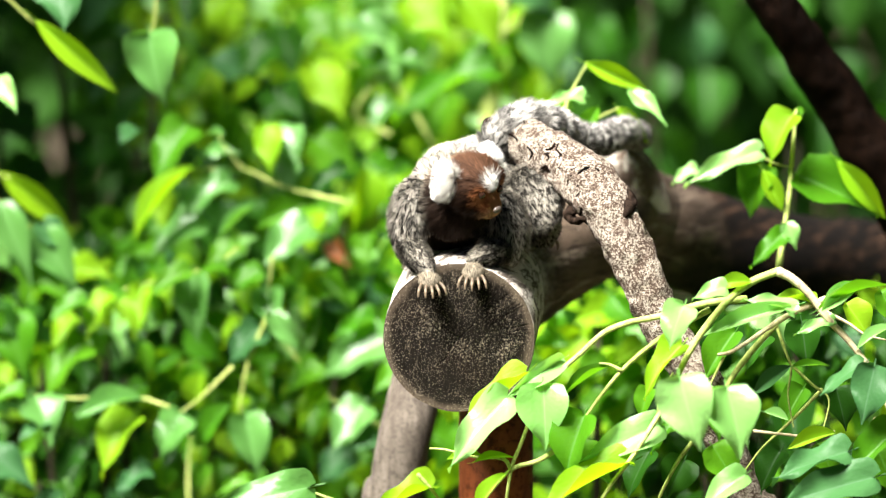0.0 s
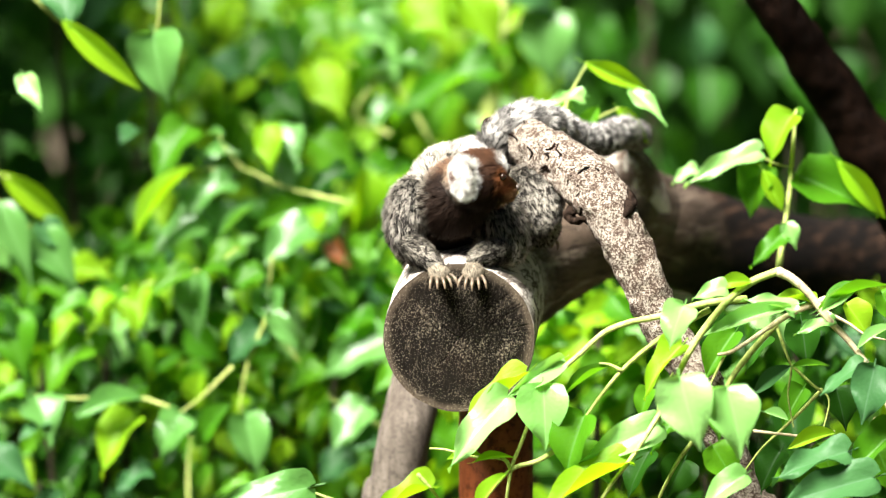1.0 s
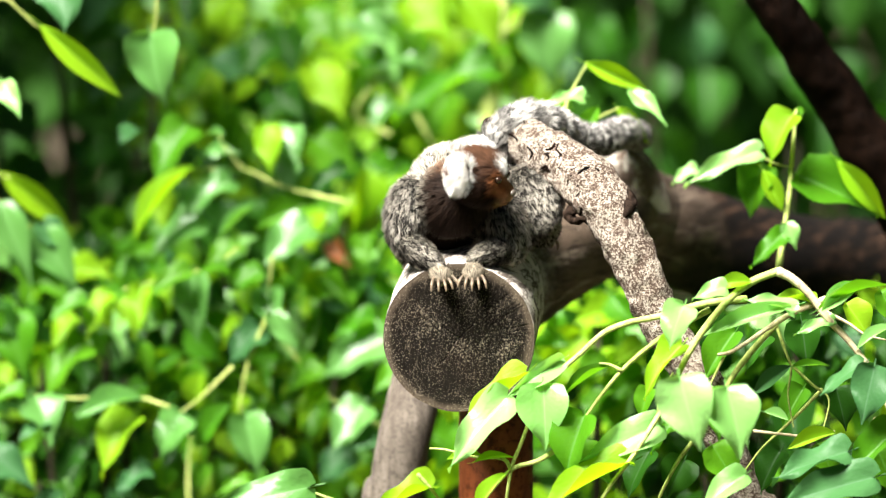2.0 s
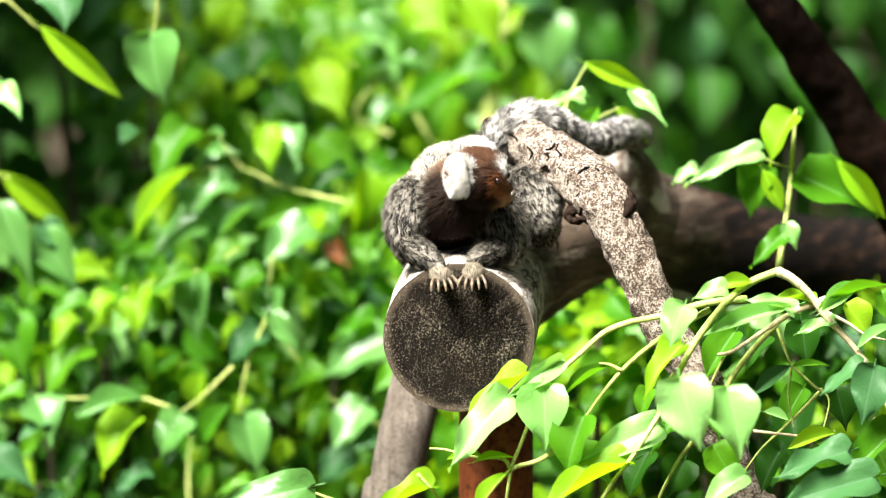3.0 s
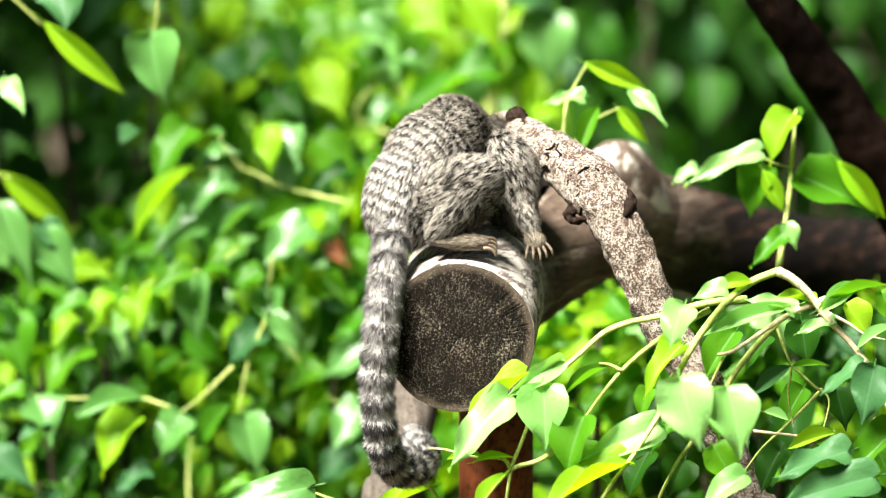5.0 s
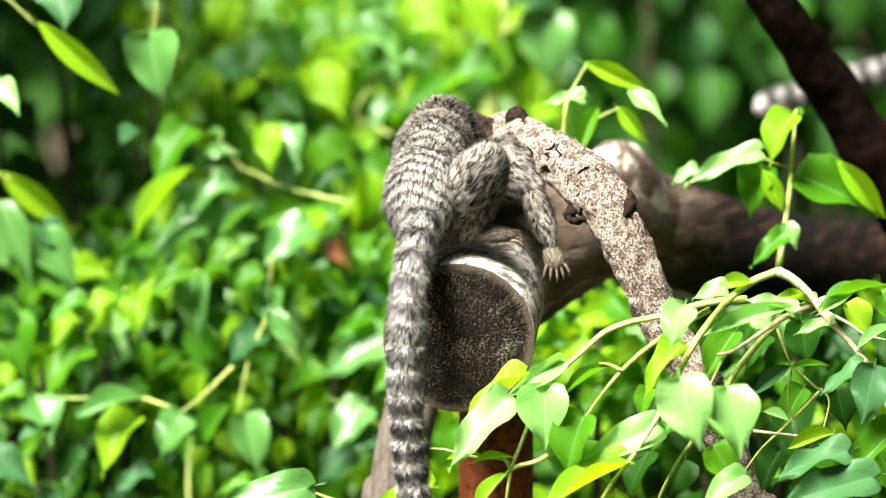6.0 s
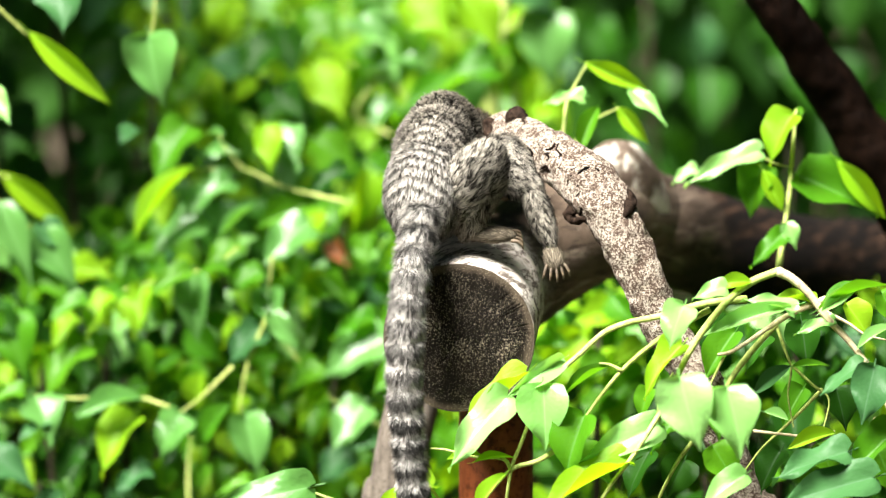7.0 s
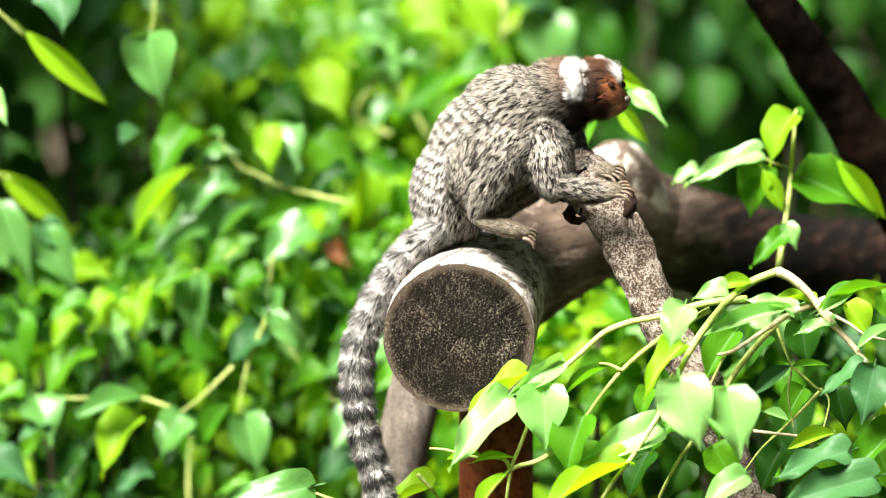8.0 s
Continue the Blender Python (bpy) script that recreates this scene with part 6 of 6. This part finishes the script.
    stance(7.2, spine=[(-0.035, -0.107, 0.037), (-0.028, -0.072, 0.076), (-0.016, 0.009, 0.082), (0.005, 0.067, 0.064)], head=(0.022, 0.096, 0.054),
           ra=[(0.017, -0.003, 0.072), (0.044, -0.028, 0.047), (0.058, -0.05, 0.007), (0.062, -0.061, -0.012)],
           rl=[(-0.01, -0.094, 0.039), (0.011, -0.092, 0.071), (-0.003, -0.092, 0.02), (0.028, -0.087, 0.018)],
           ll=[(-0.035, -0.055, 0.046), (-0.038, -0.005, 0.05), (-0.039, -0.018, 0.018), (-0.035, -0.02, 0.002)],
           tail=[(-0.034, -0.127, 0.041), (-0.04, -0.155, 0.008), (-0.045, -0.165, -0.034), (-0.046, -0.168, -0.073), (-0.043, -0.165, -0.112), (-0.04, -0.162, -0.144), (-0.037, -0.16, -0.184), (-0.035, -0.165, -0.227)])
    stance(7.4, spine=[(-0.047, -0.058, 0.021), (-0.027, -0.053, 0.074), (0.016, -0.05, 0.1), (0.04, -0.049, 0.107)], head=(0.065, -0.05, 0.103),
           ahead=(0.92, -0.31, -0.25), up=(0.05, 0.05, 1), hip_back=(-0.9, -0.06, 0.36), chest_back=(-0.45, -0.01, 0.91),
           ra=[(0.024, -0.075, 0.079), (0.039, -0.098, 0.054), (0.088, -0.11, 0.05), (0.109, -0.113, 0.053)],
           la=[(0.033, -0.001, 0.082), (0.071, -0.023, 0.064), (0.086, -0.069, 0.064), (0.104, -0.074, 0.061)],
           rl=[(-0.033, -0.083, 0.032), (0.001, -0.094, 0.075), (-0.009, -0.1, 0.031), (0.042, -0.1, 0.02)],
           ll=[(-0.023, 0.004, 0.036), (0.041, 0.017, 0.071), (0.025, 0.003, 0.029), (0.049, 0.004, 0.039)],
           tail=[(-0.038, -0.107, 0.035), (-0.044, -0.139, 0.015), (-0.052, -0.152, -0.015), (-0.058, -0.156, -0.05), (-0.058, -0.16, -0.085), (-0.056, -0.164, -0.124), (-0.054, -0.168, -0.163), (-0.051, -0.172, -0.202)])
    stance(7.5, spine=[(-0.033, -0.057, 0.027), (-0.014, -0.052, 0.08), (0.029, -0.049, 0.105), (0.053, -0.048, 0.113)], head=(0.08, -0.049, 0.111),
           ahead=(0.92, -0.38, -0.16), ra=[(0.038, -0.075, 0.085), (0.047, -0.098, 0.054), (0.088, -0.11, 0.05), (0.109, -0.113, 0.053)],
           la=[(0.046, -0.001, 0.087), (0.071, -0.023, 0.064), (0.086, -0.069, 0.064), (0.104, -0.074, 0.061)],
           rl=[(-0.019, -0.083, 0.037), (0.015, -0.094, 0.081), (-0.004, -0.1, 0.031), (0.042, -0.1, 0.02)],
           ll=[(-0.009, 0.004, 0.042), (0.041, 0.017, 0.071), (0.025, 0.003, 0.029), (0.049, 0.004, 0.039)],
           tail=[(-0.028, -0.097, 0.03), (-0.046, -0.129, 0.014), (-0.063, -0.143, -0.017), (-0.075, -0.146, -0.052), (-0.073, -0.15, -0.087), (-0.064, -0.154, -0.126), (-0.053, -0.158, -0.164), (-0.05, -0.162, -0.203)])
    stance(7.6, spine=[(-0.018, -0.057, 0.03), (0.001, -0.052, 0.083), (0.044, -0.049, 0.109), (0.068, -0.048, 0.116)], head=(0.089, -0.053, 0.119),
           ahead=(0.86, -0.5, 0.03), ra=[(0.052, -0.075, 0.088), (0.056, -0.098, 0.054), (0.088, -0.11, 0.05), (0.109, -0.113, 0.053)],
           la=[(0.061, -0.001, 0.091), (0.071, -0.023, 0.064), (0.086, -0.069, 0.064), (0.104, -0.074, 0.061)],
           rl=[(-0.005, -0.083, 0.04), (0.03, -0.094, 0.084), (0.002, -0.1, 0.031), (0.042, -0.1, 0.02)],
           ll=[(0.006, 0.005, 0.045), (0.041, 0.017, 0.071), (0.025, 0.003, 0.029), (0.049, 0.004, 0.039)],
           tail=[(-0.018, -0.068, 0.025), (-0.039, -0.07, 0.007), (-0.062, -0.078, -0.024), (-0.078, -0.087, -0.059), (-0.08, -0.09, -0.091), (-0.074, -0.094, -0.127), (-0.062, -0.098, -0.166), (-0.058, -0.102, -0.206)])
    stance(7.8, spine=[(-0.016, -0.057, 0.03), (0.003, -0.052, 0.083), (0.046, -0.049, 0.109), (0.07, -0.048, 0.116)],
           ra=[(0.054, -0.075, 0.088), (0.057, -0.098, 0.054), (0.088, -0.11, 0.05), (0.109, -0.113, 0.053)],
           la=[(0.063, -0.001, 0.091), (0.071, -0.023, 0.064), (0.086, -0.069, 0.064), (0.104, -0.074, 0.061)],
           rl=[(-0.003, -0.083, 0.04), (0.032, -0.094, 0.084), (0.003, -0.1, 0.031), (0.042, -0.1, 0.02)],
           ll=[(0.008, 0.005, 0.045), (0.041, 0.017, 0.071), (0.025, 0.003, 0.029), (0.049, 0.004, 0.039)])
    stance(8)

    def blend(a, b, t):
        if isinstance(a, dict):
            return {k: blend(a[k], b[k], t) for k in a}
        return np.array(a, float) * (1 - t) + np.array(b, float) * t

    def even(tail):
        """The tail's line as twenty points, evenly spaced along its true length."""
        line = spline(tail, 10)
        run = np.concatenate([[0], np.cumsum(np.linalg.norm(np.diff(line, axis=0), axis=1))])
        long = TAIL_PIECES * TAIL_STEP
        if run[-1] < long:
            d = line[-1] - line[-2]
            line = np.vstack([line, line[-1] + d / np.linalg.norm(d) * (long - run[-1])])
            run = np.append(run, long)
        return np.column_stack([np.interp(np.linspace(0, long, 20), run, line[:, i]) for i in range(3)])

    for t, v in stances:
        v["tail"] = even(v["tail"])

    def row_at(t):
        for (a, va), (b, vb) in zip(stances, stances[1:]):
            if t <= b:
                u = max(0.0, min(1.0, (t - a) / (b - a)))
                return posture(blend(va, vb, u * u * (3 - 2 * u)))
        return posture(stances[-1][1])

    times = sorted({t for t, _ in stances} | {round(k / 10, 2) for k in range(81)} | {3.03, 3.13, 3.17, 3.23, 3.27, 3.33, 7.23, 7.27, 7.33, 7.37, 7.43, 7.47})
    rows = [(t, row_at(t)) for t in times]
    for key, ob in MONKEY.items():
        walk(ob, [(t, r[key]) for t, r in rows])
    still = dict(stances[-1][1])
    base = np.array(still["spine"][0])
    shift = lambda q: np.array(q, float) - base
    for key in ("spine", "ra", "la", "rl", "ll"):
        still[key] = [shift(q) for q in still[key]]
    still["head"] = shift(still["head"])
    still["tail"] = [(-0.016 * k, 0.0, 0.008 - 0.0001 * (k - 9) ** 2) for k in range(20)]
    for key, m in posture(still).items():
        PASSER[key].matrix_basis = m
    walk(passer, [(0, pose(0.753, 3.630, 1.657, 0, -38, 0)),
                  (5.0, pose(0.705, 3.630, 1.657, 0, -38, 0)),
                  (5.8, pose(0.492, 3.627, 1.612, 0, -32, 0)),
                  (6.0, pose(0.565, 3.620, 1.556, 0, -12, 0)),
                  (6.2, pose(0.584, 3.602, 1.362, 0, 37, 0)),
                  (6.4, pose(0.608, 3.590, 1.276, 0, 45, 0)),
                  (6.7, pose(0.656, 3.584, 1.218, 0, 50, 0)),
                  (8.0, pose(0.729, 3.582, 1.198, 0, 40, 0))])
    walk(far_vine, [(0, pose(-0.5990, 3.3721, 2.2630)), (0.5, pose(-0.5968, 3.3717, 2.2595)), (0.8, pose(-0.5919, 3.3718, 2.2604)), (1.0, pose(-0.5795, 3.3722, 2.2643)), (1.2, pose(-0.5911, 3.3719, 2.2608)), (1.5, pose(-0.5959, 3.3718, 2.2599)), (3.0, pose(-0.5955, 3.3716, 2.2586)), (3.5, pose(-0.5946, 3.3717, 2.2591)), (4.0, pose(-0.5933, 3.3717, 2.2591)), (4.5, pose(-0.5919, 3.3720, 2.2617)), (6.0, pose(-0.5972, 3.3719, 2.2613)), (6.5, pose(-0.5999, 3.3716, 2.2582)), (7.0, pose(-0.6043, 3.3711, 2.2538)), (7.5, pose(-0.5928, 3.3720, 2.2621)), (8.0, pose(-0.6070, 3.3711, 2.2538))])
    walk(near_vine, [(0, pose(-0.5398, 3.4126, 2.2658)), (0.5, pose(-0.5394, 3.4126, 2.2653)), (0.8, pose(-0.5387, 3.4126, 2.2654)), (1.0, pose(-0.5368, 3.4126, 2.2660)), (1.2, pose(-0.5386, 3.4126, 2.2655)), (1.5, pose(-0.5393, 3.4126, 2.2654)), (3.0, pose(-0.5392, 3.4125, 2.2652)), (3.5, pose(-0.5391, 3.4126, 2.2652)), (4.0, pose(-0.5389, 3.4126, 2.2652)), (4.5, pose(-0.5387, 3.4126, 2.2656)), (6.0, pose(-0.5395, 3.4126, 2.2656)), (6.5, pose(-0.5399, 3.4125, 2.2651)), (7.0, pose(-0.5406, 3.4125, 2.2644)), (7.5, pose(-0.5388, 3.4126, 2.2657)), (8.0, pose(-0.5410, 3.4125, 2.2644))])


motions()
